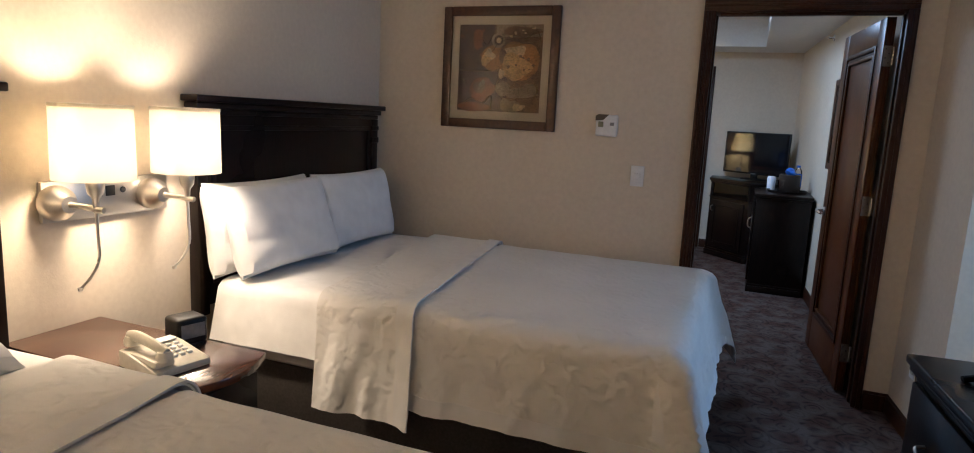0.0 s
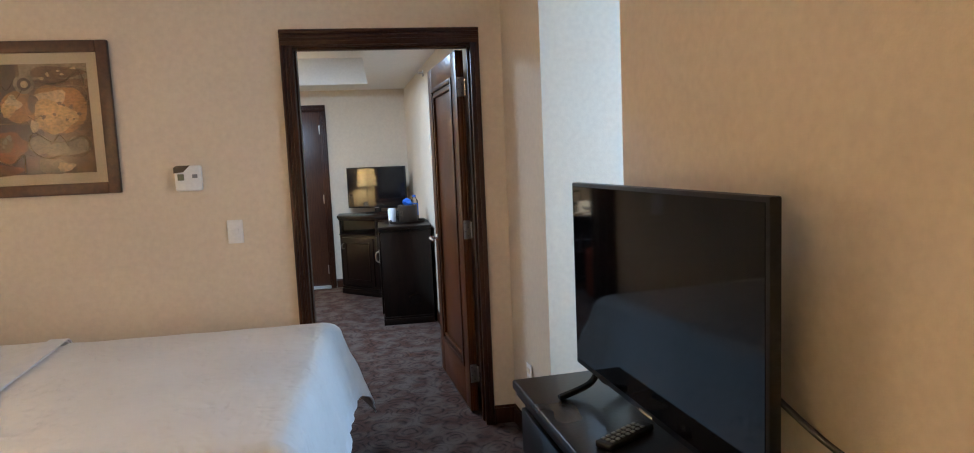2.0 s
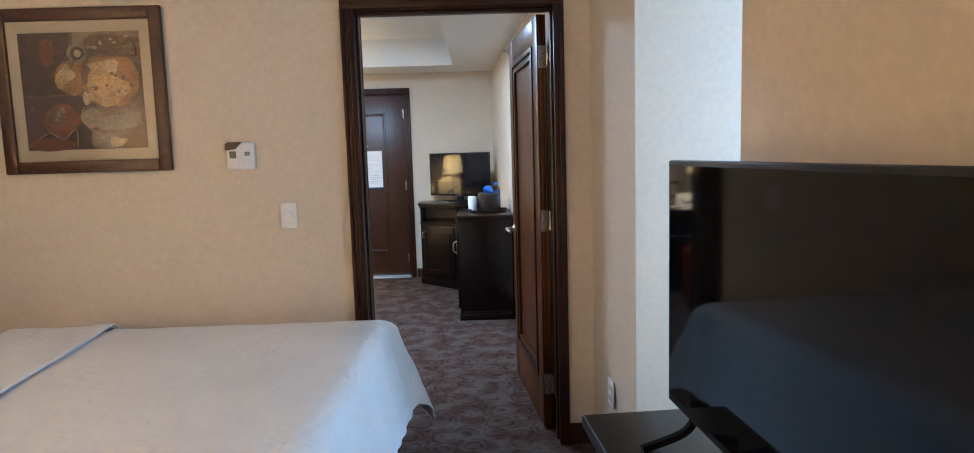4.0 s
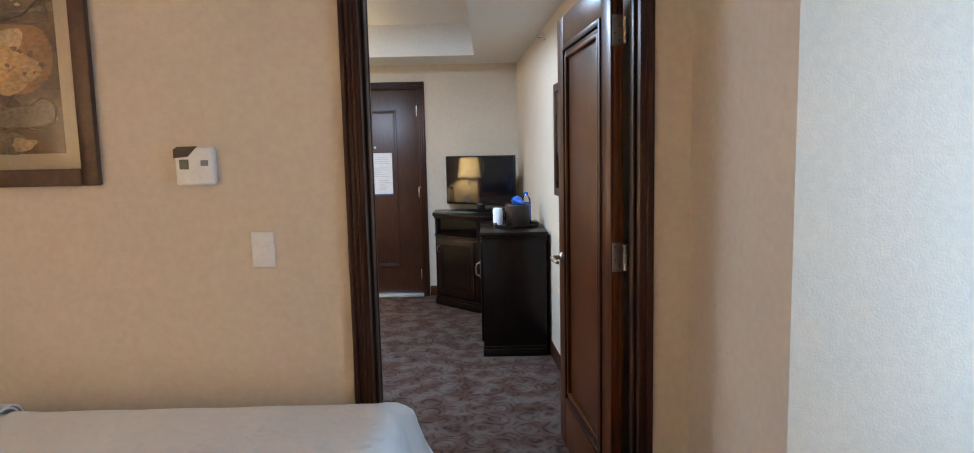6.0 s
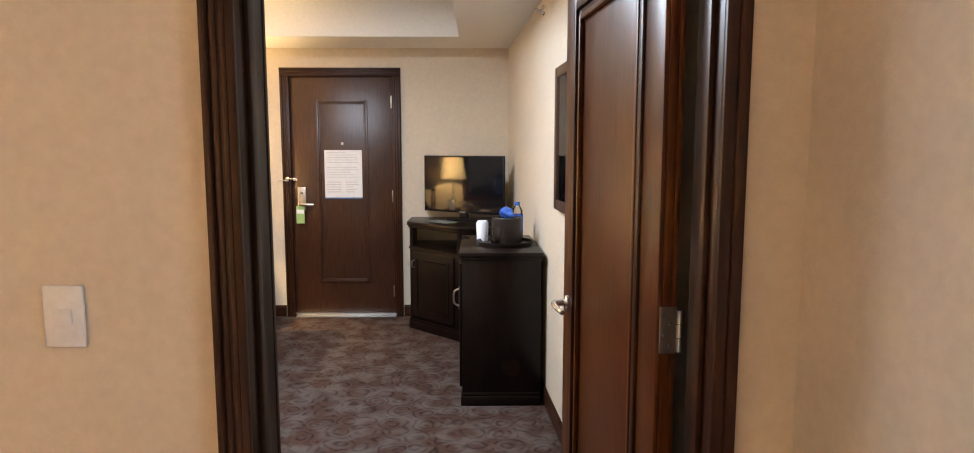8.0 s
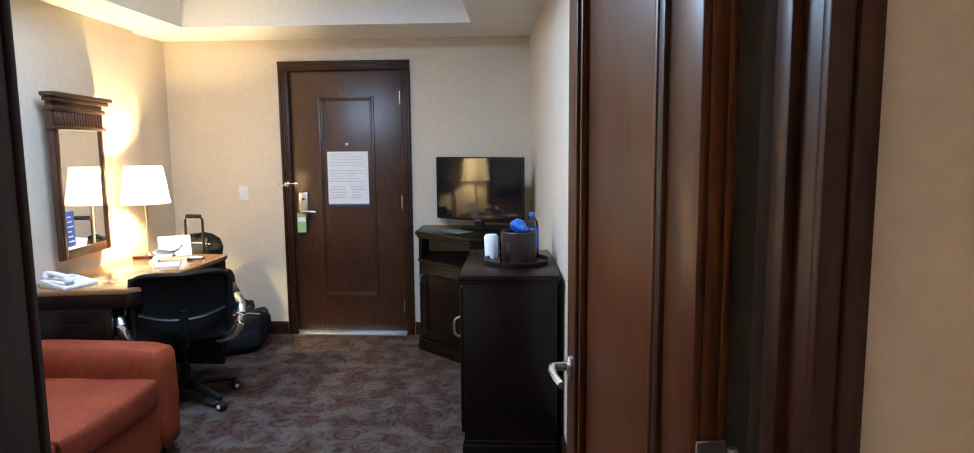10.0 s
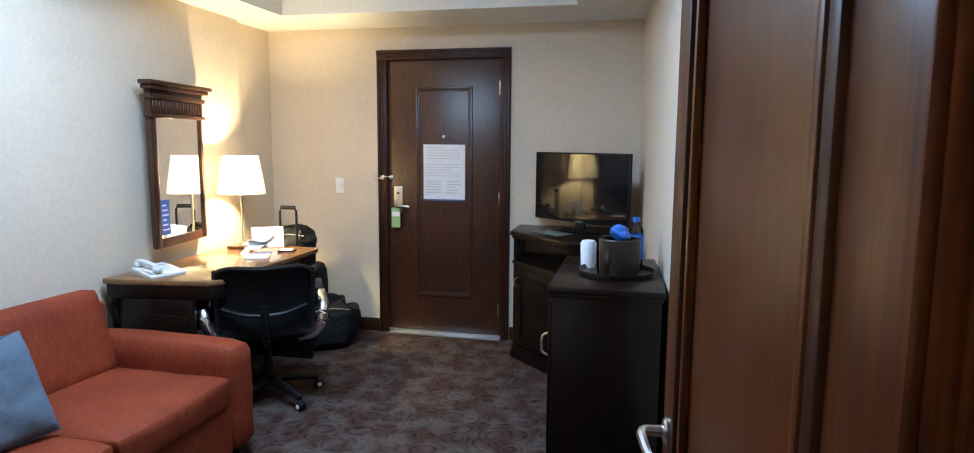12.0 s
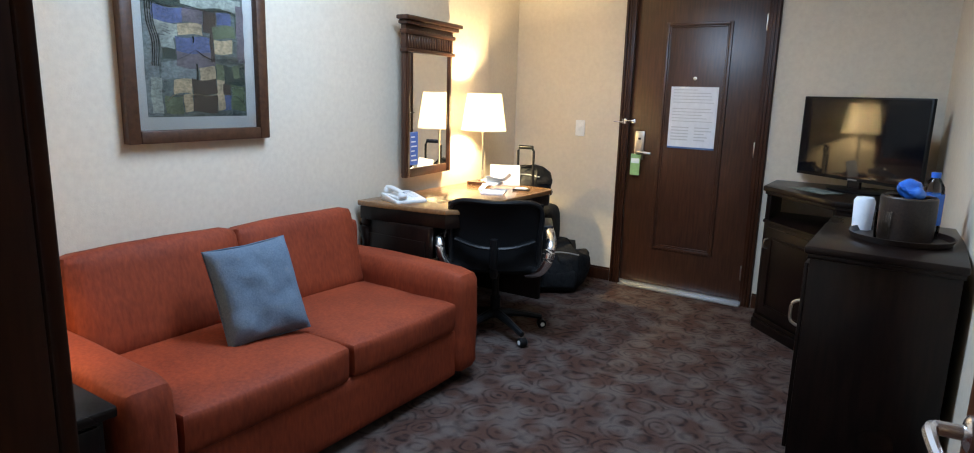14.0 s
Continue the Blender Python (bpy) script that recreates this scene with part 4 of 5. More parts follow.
th = thing("thermostat", pose(-0.553, PW, 1.345), "white wall thermostat with a dark corner", "thermostat")
part("case", joined(bx(-0.063, -0.028, 0, 0.063, -0.001, 0.123, 0.010, 3)), WHITE, th)
part("dark_corner", prism([(-0.064, 0.088), (-0.02, 0.092), (0.012, 0.124), (-0.05, 0.124), (-0.064, 0.115)], 0, 0.006), surface("dark brown plastic", (0.03, 0.018, 0.012), (0.05, 0.03, 0.02), 50, 0.4, 0), th, "dark brown corner")
_dc = th.children[-1]
_dc.matrix_basis = pose(0, -0.0255, 0, 90, 0, 0)
part("display", bx(-0.048, -0.0295, 0.052, -0.018, -0.027, 0.083, 0.001, 1), surface("lcd grey green", (0.09, 0.10, 0.06), (0.12, 0.13, 0.08), 40, 0.3, 0), th, "small grey display")
part("button", bx(0.02, -0.0295, 0.062, 0.044, -0.027, 0.080, 0.001, 1), GREY, th, "grey button")


def wall_switch(m, label, w=0.076, h=0.118, rocker=(0.034, 0.028)):
    s = thing("light_switch", m, label, "light switch", "wall switches")
    part("plate", bx(-w / 2, -0.009, 0, w / 2, -0.001, h, 0.004), WHITE, s)
    part("rocker", xf(bx(-rocker[0] / 2, -0.003, -rocker[1] / 2, rocker[0] / 2, 0.003, rocker[1] / 2, 0.0015), pose(0, -0.010, h / 2, 4, 0, 0)), WHITE, s)
    return s


wall_switch(pose(-0.358, PW, 1.072), "white square light switch on the beige wall")
wall_switch(pose(-1.567, EW, 1.07), "white light switch beside the entry door")
outl = thing("wall_outlet", pose(1.053, 3.68, 0.30, 0, 0, 95), "white power outlet low on the wall", "outlet")
part("plate", bx(-0.037, 0.001, 0, 0.037, 0.007, 0.115, 0.003), WHITE, outl)
for z in (0.035, 0.08):
    part("socket", bx(-0.016, 0.0065, z - 0.013, 0.016, 0.0085, z + 0.013, 0.003), CREAM, outl)

# dresser with the bedroom television: local x towards the wall, y runs back along the wall
DM = pose(0.752, 2.482, 0, 0, 0, 4.6)
dr = thing("dresser", DM, "dark espresso dresser below the television", "dresser")
part("top", joined(bx(-0.01, -1.52, 0.735, 0.415, 0.0, 0.765, 0.008, 3), bx(0.0, -1.51, 0.715, 0.41, -0.01, 0.735, 0.006)), ESPRESSO, dr)
part("body", bx(0.02, -1.49, 0.08, 0.405, -0.03, 0.715, 0.003), ESPRESSO, dr)
part("plinth", joined(bx(0.005, -1.505, 0, 0.408, -0.015, 0.08, 0.006), bx(0.012, -1.50, 0.08, 0.407, -0.02, 0.10, 0.006)), ESPRESSO, dr)
for i in range(3):
    for j in range(2):
        d = part("drawer", bx(0.005, -1.47 + i * 0.485, 0.125 + j * 0.29, 0.022, -1.01 + i * 0.485, 0.40 + j * 0.29, 0.006), ESPRESSO, dr)
        yc, zc = -1.24 + i * 0.485, 0.27 + j * 0.29
        part("handle", tube([(0.005, yc - 0.05, zc), (-0.02, yc - 0.045, zc - 0.006), (-0.025, yc, zc - 0.012), (-0.02, yc + 0.045, zc - 0.006), (0.005, yc + 0.05, zc)], 0.0055), NICKEL, d, "nickel bail handle")


def television(m, w, h, label, leg=True, glass=SCREEN):
    """Local: screen in the xz plane facing -y, base at z = 0, screen bottom at z = 0.06."""
    t = thing("television", m, label, "television", "televisions")
    part("bezel", joined(bx(-w / 2, -0.018, 0.06, w / 2, 0.006, 0.06 + h, 0.004), bx(-w * 0.35, 0.004, 0.10, w * 0.35, 0.05, 0.06 + h * 0.7, 0.015)), BLACK, t)
    part("screen", bx(-w / 2 + 0.010, -0.0195, 0.078, w / 2 - 0.010, -0.017, 0.06 + h - 0.010, 0.0005, 1), glass, t, "glossy black switched-off screen")
    if leg:
        for s in (-1, 1):
            part("foot", joined(tube([(s * w * 0.36, -0.12, 0.006), (s * w * 0.37, -0.03, 0.03), (s * w * 0.37, 0.0, 0.065)], 0.010), tube([(s * w * 0.36, 0.11, 0.006), (s * w * 0.37, 0.03, 0.03), (s * w * 0.37, 0.0, 0.065)], 0.010)), BLACK, t)
    else:
        part("stand", joined(xf(lathe([(0, 0), (0.16, 0), (0.165, 0.008), (0.13, 0.014), (0.03, 0.018), (0, 0.018)], 32), Matrix.Diagonal((1, 0.6, 1, 1))), bx(-0.04, -0.01, 0.012, 0.04, 0.015, 0.075, 0.006)), BLACK, t)
    part("brand_bar", bx(-0.03, -0.0205, 0.064, 0.03, -0.0185, 0.071, 0), GREY, t)
    return t


television(DM @ pose(0.188, -0.53, 0.765, 0, 0, -90), 0.885, 0.535, "large flat black television switched off on the dresser", True, SATIN)
rc = thing("remote_control", DM @ pose(0.13, -0.50, 0.765, 0, 0, -62), "black television remote control on the dresser", "remote control")
part("case", bx(-0.024, -0.085, 0, 0.024, 0.085, 0.018, 0.006, 3), BLACK, rc)
for i in range(7):
    for j in range(3):
        part("button", bx(-0.017 + j * 0.013, -0.07 + i * 0.019, 0.017, -0.008 + j * 0.013, -0.06 + i * 0.019, 0.021, 0.001, 1), GREY, rc)
cable = thing("power_cable", DM @ pose(0.30, -0.98, 0.765), "black television power cable along the wall", "cable")
part("cord", tube([(-0.09, 0.06, 0.25), (-0.05, -0.02, 0.19), (0.0, -0.08, 0.14), (0.03, -0.16, 0.08), (0.04, -0.28, 0.012), (0.05, -0.42, 0.006)], 0.006), BLACK, cable)

# floor lamp added out of view, as a body for the bedroom fill light
fl = thing("floor_lamp", pose(-1.70, -1.22, 0), "added unseen floor lamp that fills the bedroom with warm light", "floor lamp")
part("base", lathe([(0, 0), (0.14, 0), (0.14, 0.012), (0.03, 0.03), (0, 0.03)], 32), NICKEL, fl)
part("pole", lathe([(0, 0.02), (0.012, 0.02), (0.012, 1.40), (0.018, 1.42), (0, 1.42)], 16), NICKEL, fl)
part("shade", lathe([(0.20, 1.36), (0.15, 1.66), (0.147, 1.66), (0.197, 1.36)], 40, True), SHADE, fl, "glowing white fabric shade")

# ---- living room ----
SX0, SX1, SY0, SY1 = -1.965, -1.07, 4.70, 6.40


def cushion(x0, y0, z0, x1, y1, z1, r=0.05, puff=0.02, seed=0.0):
    """A padded block: rounded edges and a slightly crowned, uneven skin."""
    bm = bx(x0, y0, z0, x1, y1, z1, 0)
    bmesh.ops.subdivide_edges(bm, edges=bm.edges[:], cuts=9, use_grid_fill=True)
    c, h = Vector(((x0 + x1) / 2, (y0 + y1) / 2, (z0 + z1) / 2)), Vector(((x1 - x0) / 2, (y1 - y0) / 2, (z1 - z0) / 2))
    for v in bm.verts:
        q = v.co - c
        inner = Vector([max(-(h[i] - r), min(h[i] - r, q[i])) for i in range(3)])
        d = q - inner
        if d.length > 1e-6:
            d = d.normalized() * r
        p = inner + d
        n = Vector([q[i] / h[i] for i in range(3)])
        for i in range(3):
            j, k = (i + 1) % 3, (i + 2) % 3
            if abs(n[i]) > 0.99:
                p[i] += math.copysign(puff * (1 - n[j] ** 2) * (1 - n[k] ** 2), n[i])
        v.co = c + p + Vector((1, 1, 1)) * 0.005 * noise.noise(v.co * 6 + Vector((seed, 0, 0)))
    return bm


sofa = thing("sofa", pose(0, 0, 0), "two-seat rust red upholstered sofa with low arms", "sofa")
part("base_frame", cushion(SX0 + 0.03, SY0 + 0.02, 0.05, SX1 - 0.05, SY1 - 0.02, 0.27, 0.02, 0.0), SOFA, sofa)
part("front_rail", cushion(SX1 - 0.10, SY0 + 0.16, 0.05, SX1 - 0.02, SY1 - 0.16, 0.285, 0.02, 0.004), SOFA, sofa)
part("back_frame", cushion(SX0, SY0 + 0.04, 0.06, SX0 + 0.14, SY1 - 0.04, 0.70, 0.04, 0.0), SOFA, sofa)
for y in (SY0, SY1 - 0.175):
    part("arm", cushion(SX0 + 0.03, y, 0.05, SX1, y + 0.175, 0.555, 0.055, 0.008, y), SOFA, sofa)
mid = (SY0 + SY1) / 2
for i, (a, b) in enumerate(((SY0 + 0.175, mid + 0.01), (mid + 0.012, SY1 - 0.175))):
    part("seat_cushion", cushion(SX0 + 0.20, a, 0.275, SX1 - 0.01, b, 0.425, 0.03, 0.012, i * 3.1), SOFA, sofa)
    bc = cushion(-0.09, a, 0.0, 0.09, b, 0.40, 0.040, 0.010, i * 5.3)
    part("back_cushion", xf(bc, pose(SX0 + 0.235, 0, 0.385, 0, -15, 0)), SOFA, sofa)
for a, b in ((SX0 + 0.1, SY0 + 0.06), (SX1 - 0.12, SY0 + 0.06), (SX0 + 0.1, SY1 - 0.12), (SX1 - 0.12, SY1 - 0.12)):
    part("foot", bx(a, b, 0, a + 0.06, b + 0.06, 0.06, 0.004), ESPRESSO, sofa)
tp = thing("throw_pillow", pose(-1.44, 5.42, 0.600, -24, -4, 78), "slate blue square throw pillow on the sofa", "cushion")
part("cover", pillow_mesh(0.325, 0.38, 0.13, 3.3, 0.5), BLUE, tp)
part("piping", tube([(-0.161, 0, -0.189), (0, 0, -0.181), (0.161, 0, -0.189), (0.157, 0, 0), (0.161, 0, 0.189), (0, 0, 0.181), (-0.161, 0, 0.189), (-0.157, 0, 0), (-0.161, 0, -0.189)], 0.004, 6, False), BLUE, tp)

st = thing("side_table", pose(-1.93, 4.19, 0), "dark wooden side table beside the sofa arm", "side table")
part("top", bx(0, 0, 0.52, 0.90, 0.485, 0.55, 0.006), ESPRESSO, st)
part("body", bx(0.03, 0.03, 0.06, 0.86, 0.465, 0.52, 0.004), ESPRESSO, st)
part("plinth", bx(0.05, 0.05, 0, 0.84, 0.445, 0.06, 0.003), ESPRESSO, st)
part("drawer", bx(0.86, 0.05, 0.30, 0.876, 0.445, 0.50, 0.004), ESPRESSO, st)

# framed modern print over the sofa
WX = -2.01
lp = thing("framed_print", pose(WX, 5.585, 1.13, 0, 0, 92), "dark framed modern print of coloured rounded blocks", "picture")
iw, z0, ih = frame_parts(lp, 0.68, 0.715, 0.052, 0.045, FRAMEWOOD, MATGREY, 0.052)
DKG = paint("grey green paint", (0.16, 0.20, 0.18), 0.5)
part("print", bx(-iw, -0.0135, z0, iw, -0.012, z0 + ih, 0), DKG, lp)
INDIGO, PEACH, MOSS = paint("indigo paint", (0.12, 0.16, 0.32)), paint("peach paint", (0.62, 0.48, 0.29)), paint("moss paint", (0.17, 0.21, 0.11))
BROWNP, PALE, MAUVE = paint("dark brown paint", (0.075, 0.048, 0.030)), paint("pale green grey paint", (0.50, 0.54, 0.46)), paint("mauve grey paint", (0.20, 0.17, 0.19))
PINE, MIST = paint("pine green paint", (0.035, 0.060, 0.042)), paint("misty grey paint", (0.27, 0.31, 0.30))
# each block: left, bottom, right, top in shares of the print
BLOCKS = (
    (MIST, ((0.0, 0.0, 0.13, 0.82), (0.14, 0.30, 0.47, 0.44))),
    (PALE, ((0.36, 0.89, 0.97, 0.99), (0.15, 0.54, 0.28, 0.63), (0.09, 0.64, 0.31, 0.745), (0.04, 0.02, 0.14, 0.30))),
    (INDIGO, ((0.08, 0.75, 0.37, 0.865), (0.71, 0.76, 0.86, 0.86), (0.29, 0.51, 0.64, 0.645), (0.75, 0.04, 0.83, 0.17))),
    (MAUVE, ((0.37, 0.755, 0.57, 0.87), (0.29, 0.40, 0.67, 0.52), (0.92, 0.45, 1.0, 0.93))),
    (PEACH, ((0.32, 0.66, 0.56, 0.75), (0.67, 0.53, 0.87, 0.645), (0.51, 0.30, 0.67, 0.41), (0.25, 0.185, 0.43, 0.30), (0.68, 0.05, 0.76, 0.33), (0.34, 0.035, 0.43, 0.18))),
    (BROWNP, ((0.57, 0.70, 0.70, 0.87), (0.43, 0.19, 0.68, 0.31), (0.43, 0.035, 0.68, 0.185), (0.75, 0.175, 0.83, 0.265), (0.63, 0.45, 0.67, 0.70))),
    (MOSS, ((0.66, 0.655, 0.90, 0.755), (0.16, 0.03, 0.33, 0.17), (0.83, 0.05, 0.99, 0.265), (0.68, 0.30, 0.76, 0.43), (0.86, 0.33, 0.93, 0.44))),
    (PINE, ((0.16, 0.45, 0.29, 0.535), (0.68, 0.27, 0.99, 0.43), (0.02, 0.87, 0.36, 0.985), (0.36, 0.86, 0.93, 0.90))))
lay = 0
for tone, cells in BLOCKS:
    for (u0, v0, u1, v1) in cells:
        lay += 1

        def blk(u, v, u0=u0, v0=v0, u1=u1, v1=v1, lay=lay):
            uu, vv = u0 + (u1 - u0) * u, v0 + (v1 - v0) * v
            return -iw + 2 * iw * (uu + 0.006 * math.sin(vv * 31 + lay)), -0.0138 - 0.00006 * (lay if tone is not PINE else lay % 3), z0 + ih * (vv + 0.011 * math.sin(uu * 17 + 9 * v0))
        part("painted_block", grid(9, 5, blk), tone, lp, smooth=False)


def drawn(tone, w, *uv):
    part("painted_line", stroke([(-iw + 2 * iw * u, z0 + ih * v) for u, v in uv], w, -0.0166), tone, lp)


drawn(PALE, 0.003, (0.03, 0.85), (0.07, 0.93), (0.16, 0.91), (0.25, 0.95), (0.35, 0.93))
drawn(PALE, 0.003, (0.02, 0.90), (0.09, 0.97), (0.18, 0.945), (0.27, 0.975), (0.35, 0.96))
drawn(PALE, 0.003, (0.09, 0.75), (0.07, 0.82), (0.12, 0.88), (0.22, 0.87), (0.37, 0.875), (0.60, 0.87), (0.86, 0.885), (0.91, 0.80), (0.90, 0.68))
for k in range(4):
    drawn(PINE, 0.0028, (0.03 + 0.022 * k, 0.90), (0.035 + 0.02 * k, 0.74), (0.075 + 0.02 * k, 0.58), (0.06 + 0.018 * k, 0.40))
    drawn(MAUVE, 0.0022, (0.11, 0.665 + 0.02 * k), (0.17, 0.675 + 0.018 * k), (0.24, 0.655 + 0.022 * k), (0.30, 0.67 + 0.018 * k))
    drawn(PALE if k % 2 == 0 else BROWNP, 0.003, (0.68, 0.455 + 0.016 * k), (0.80, 0.460 + 0.016 * k), (0.92, 0.455 + 0.016 * k))
drawn(PALE, 0.003, (0.84, 0.17), (0.84, 0.245), (0.90, 0.235), (0.97, 0.23), (0.97, 0.11), (0.90, 0.17), (0.84, 0.175))
drawn(PALE, 0.003, (0.86, 0.53), (0.87, 0.60), (0.875, 0.635), (0.92, 0.63))
drawn(PEACH, 0.004, (0.18, 0.13), (0.26, 0.18), (0.36, 0.16), (0.46, 0.185), (0.58, 0.17), (0.68, 0.19))
drawn(MAUVE, 0.004, (0.30, 0.46), (0.40, 0.50), (0.48, 0.54), (0.56, 0.50), (0.64, 0.47))
drawn(PINE, 0.006, (0.48, 0.30), (0.485, 0.36), (0.48, 0.43))
drawn(PINE, 0.006, (0.455, 0.60), (0.46, 0.625), (0.455, 0.65))
drawn(PALE, 0.0025, (0.93, 0.47), (0.955, 0.49), (0.98, 0.47), (0.955, 0.45), (0.93, 0.47))
part("glass", bx(-0.288, -0.0225, 0.052, 0.288, -0.0205, 0.663, 0), GLASS, lp)

# mirror with fluted crown
MIRROR_M = pose(-2.022, 7.135, 0.852, 0, 0, 97.0)
mi = thing("wall_mirror", MIRROR_M, "dark wooden framed wall mirror with fluted crown", "mirror")
for a in ((-0.268, 0, -0.215, 0.74), (0.215, 0, 0.268, 0.74)):
    part("frame_side", joined(bx(a[0], -0.035, a[1], a[2], -0.002, a[3], 0.006), bx(a[0] + 0.012, -0.041, a[1] + 0.01, a[2] - 0.012, -0.035, a[3], 0.003)), MAHOGANY, mi)
part("frame_rail", bx(-0.215, -0.035, 0, 0.215, -0.002, 0.055, 0.006), MAHOGANY, mi)
part("crown", joined(bx(-0.272, -0.038, 0.74, 0.272, -0.002, 0.90, 0.004), bx(-0.285, -0.052, 0.735, 0.285, -0.002, 0.757, 0.006), bx(-0.285, -0.052, 0.838, 0.285, -0.002, 0.862, 0.006), bx(-0.302, -0.068, 0.888, 0.302, -0.002, 0.912, 0.007), bx(-0.322, -0.085, 0.912, 0.322, -0.002, 0.937, 0.008)), MAHOGANY, mi)
for i in range(18):
    part("flute", bx(-0.255 + i * 0.0288, -0.046, 0.762, -0.238 + i * 0.0288, -0.036, 0.833, 0.003, 1), MAHOGANY, mi)
part("mirror_glass", bx(-0.215, -0.030, 0.055, 0.215, -0.026, 0.74, 0), MIRROR, mi)
stk = thing("mirror_sticker", MIRROR_M @ pose(-0.172, -0.0302, 0.073), "small blue printed card on the mirror", "card")
part("card", bx(-0.042, -0.0015, 0, 0.042, 0, 0.20, 0), surface("blue card", (0.03, 0.10, 0.42), (0.05, 0.14, 0.5), 40, 0.4, 0), stk)
for i in range(6):
    part("text_line", bx(-0.032, -0.0028, 0.025 + i * 0.028, 0.030 - (i % 3) * 0.012, -0.0018, 0.033 + i * 0.028, 0), PAPER, stk)

# desk
dk = thing("writing_desk", pose(WX, 6.52, 0), "dark wooden writing desk with a honey coloured top", "desk")
part("top", prism([(0.005, 0), (0.10, 0.0), (0.57, 0.07), (0.62, 0.14), (0.62, 1.15), (0.60, 1.20), (0.005, 1.20)], 0.73, 0.758, 0.005), DESKTOP, dk, "honey brown polished top")
part("edge_band", prism([(0.015, 0.012), (0.10, 0.012), (0.565, 0.08), (0.608, 0.145), (0.608, 1.14), (0.59, 1.185), (0.015, 1.185)], 0.655, 0.729, 0.003), ESPRESSO, dk)
part("end_panel", joined(bx(0.03, 0.03, 0, 0.50, 0.065, 0.656, 0.004), bx(0.06, 0.022, 0.08, 0.47, 0.03, 0.58, 0.004)), ESPRESSO, dk)
part("end_panel", bx(0.03, 1.135, 0, 0.56, 1.17, 0.656, 0.004), ESPRESSO, dk)
part("corner_bracket", tube([(0.05, 0.045, 0.66), (0.035, 0.03, 0.60), (0.05, 0.028, 0.53), (0.035, 0.03, 0.46)], (0.035, 0.02), 10), ESPRESSO, dk)
part("modesty_panel", bx(0.03, 0.066, 0.30, 0.05, 1.134, 0.656, 0.003), ESPRESSO, dk)
part("drawer", bx(0.595, 0.25, 0.662, 0.615, 0.92, 0.722, 0.003), ESPRESSO, dk)
telephone(pose(-1.80, 6.68, 0.758, 0, 0, -22) @ Matrix.Diagonal((1, 1, 0.72, 1)), "white desk telephone on the writing desk", WHITE)


def table_lamp(m, label):
    dl = thing("table_lamp", m, label, "table lamp", "table lamps")
    part("base", joined(bx(-0.075, -0.075, 0, 0.075, 0.075, 0.022, 0.004), lathe([(0, 0.022), (0.03, 0.022), (0.02, 0.034), (0.010, 0.04), (0, 0.04)], 20)), TABLETOP, dl)
    part("stem", lathe([(0, 0.03), (0.009, 0.03), (0.007, 0.2), (0.008, 0.34), (0.014, 0.36), (0.014, 0.41), (0, 0.41)], 16), NICKEL, dl)
    part("shade", lathe([(0.150, 0.362), (0.113, 0.605), (0.110, 0.605), (0.147, 0.362)], 48, True), SHADE, dl, "glowing white tapered fabric shade")
    part("shade_spider", joined(tube([(-0.111, 0, 0.59), (0, 0, 0.58), (0.111, 0, 0.59)], 0.002, 6, False), tube([(0, -0.111, 0.59), (0, 0, 0.58), (0, 0.111, 0.59)], 0.002, 6, False)), NICKEL, dl)


table_lamp(pose(-1.872, 7.57, 0.758), "slim metal table lamp with a lit white shade on the desk")
table_lamp(pose(-1.62, 4.43, 0.55), "slim metal table lamp with a lit white shade beside the sofa")
np_ = thing("notepad", pose(-1.60, 7.30, 0.758, 0, 0, 25), "white notepad lying on the desk", "notepad")
part("pages", joined(bx(-0.07, -0.10, 0, 0.07, 0.10, 0.010, 0.001, 1)), PAPER, np_)
pp = thing("folded_papers", pose(-1.66, 7.42, 0.758, 0, 0, 60), "crumpled pale papers and leaflets on the desk", "papers")
random.seed(4)
for i in range(4):
    part("leaflet", xf(solid(grid(6, 6, lambda u, v, i=i: (0.16 * (u - 0.5), 0.11 * (v - 0.5), 0.02 * math.sin(u * 5 + i) + 0.02)), 0.001), pose(0.02 * i - 0.03, 0.02 * (i % 2), 0.008 + 0.016 * i, random.uniform(-20, 20), random.uniform(-25, 25), i * 50)), PAPER if i % 2 else WHITE, pp)
fc = thing("folder_card", pose(-1.72, 7.62, 0.758, -14, 0, 35), "upright white card folder behind the lamp", "folder")
part("cover", bx(-0.10, -0.004, 0.0, 0.10, 0.004, 0.14, 0.001, 1), PAPER, fc)
rd = thing("card_holder", pose(-1.53, 7.52, 0.758, 0, 0, 15), "small dark leather card holder on the desk", "card holder")
part("cover", bx(-0.05, -0.035, 0, 0.05, 0.035, 0.010, 0.003), BUCKET, rd)
part("card", bx(-0.04, -0.03, 0.010, 0.035, 0.03, 0.012, 0.0005, 1), PAPER, rd)

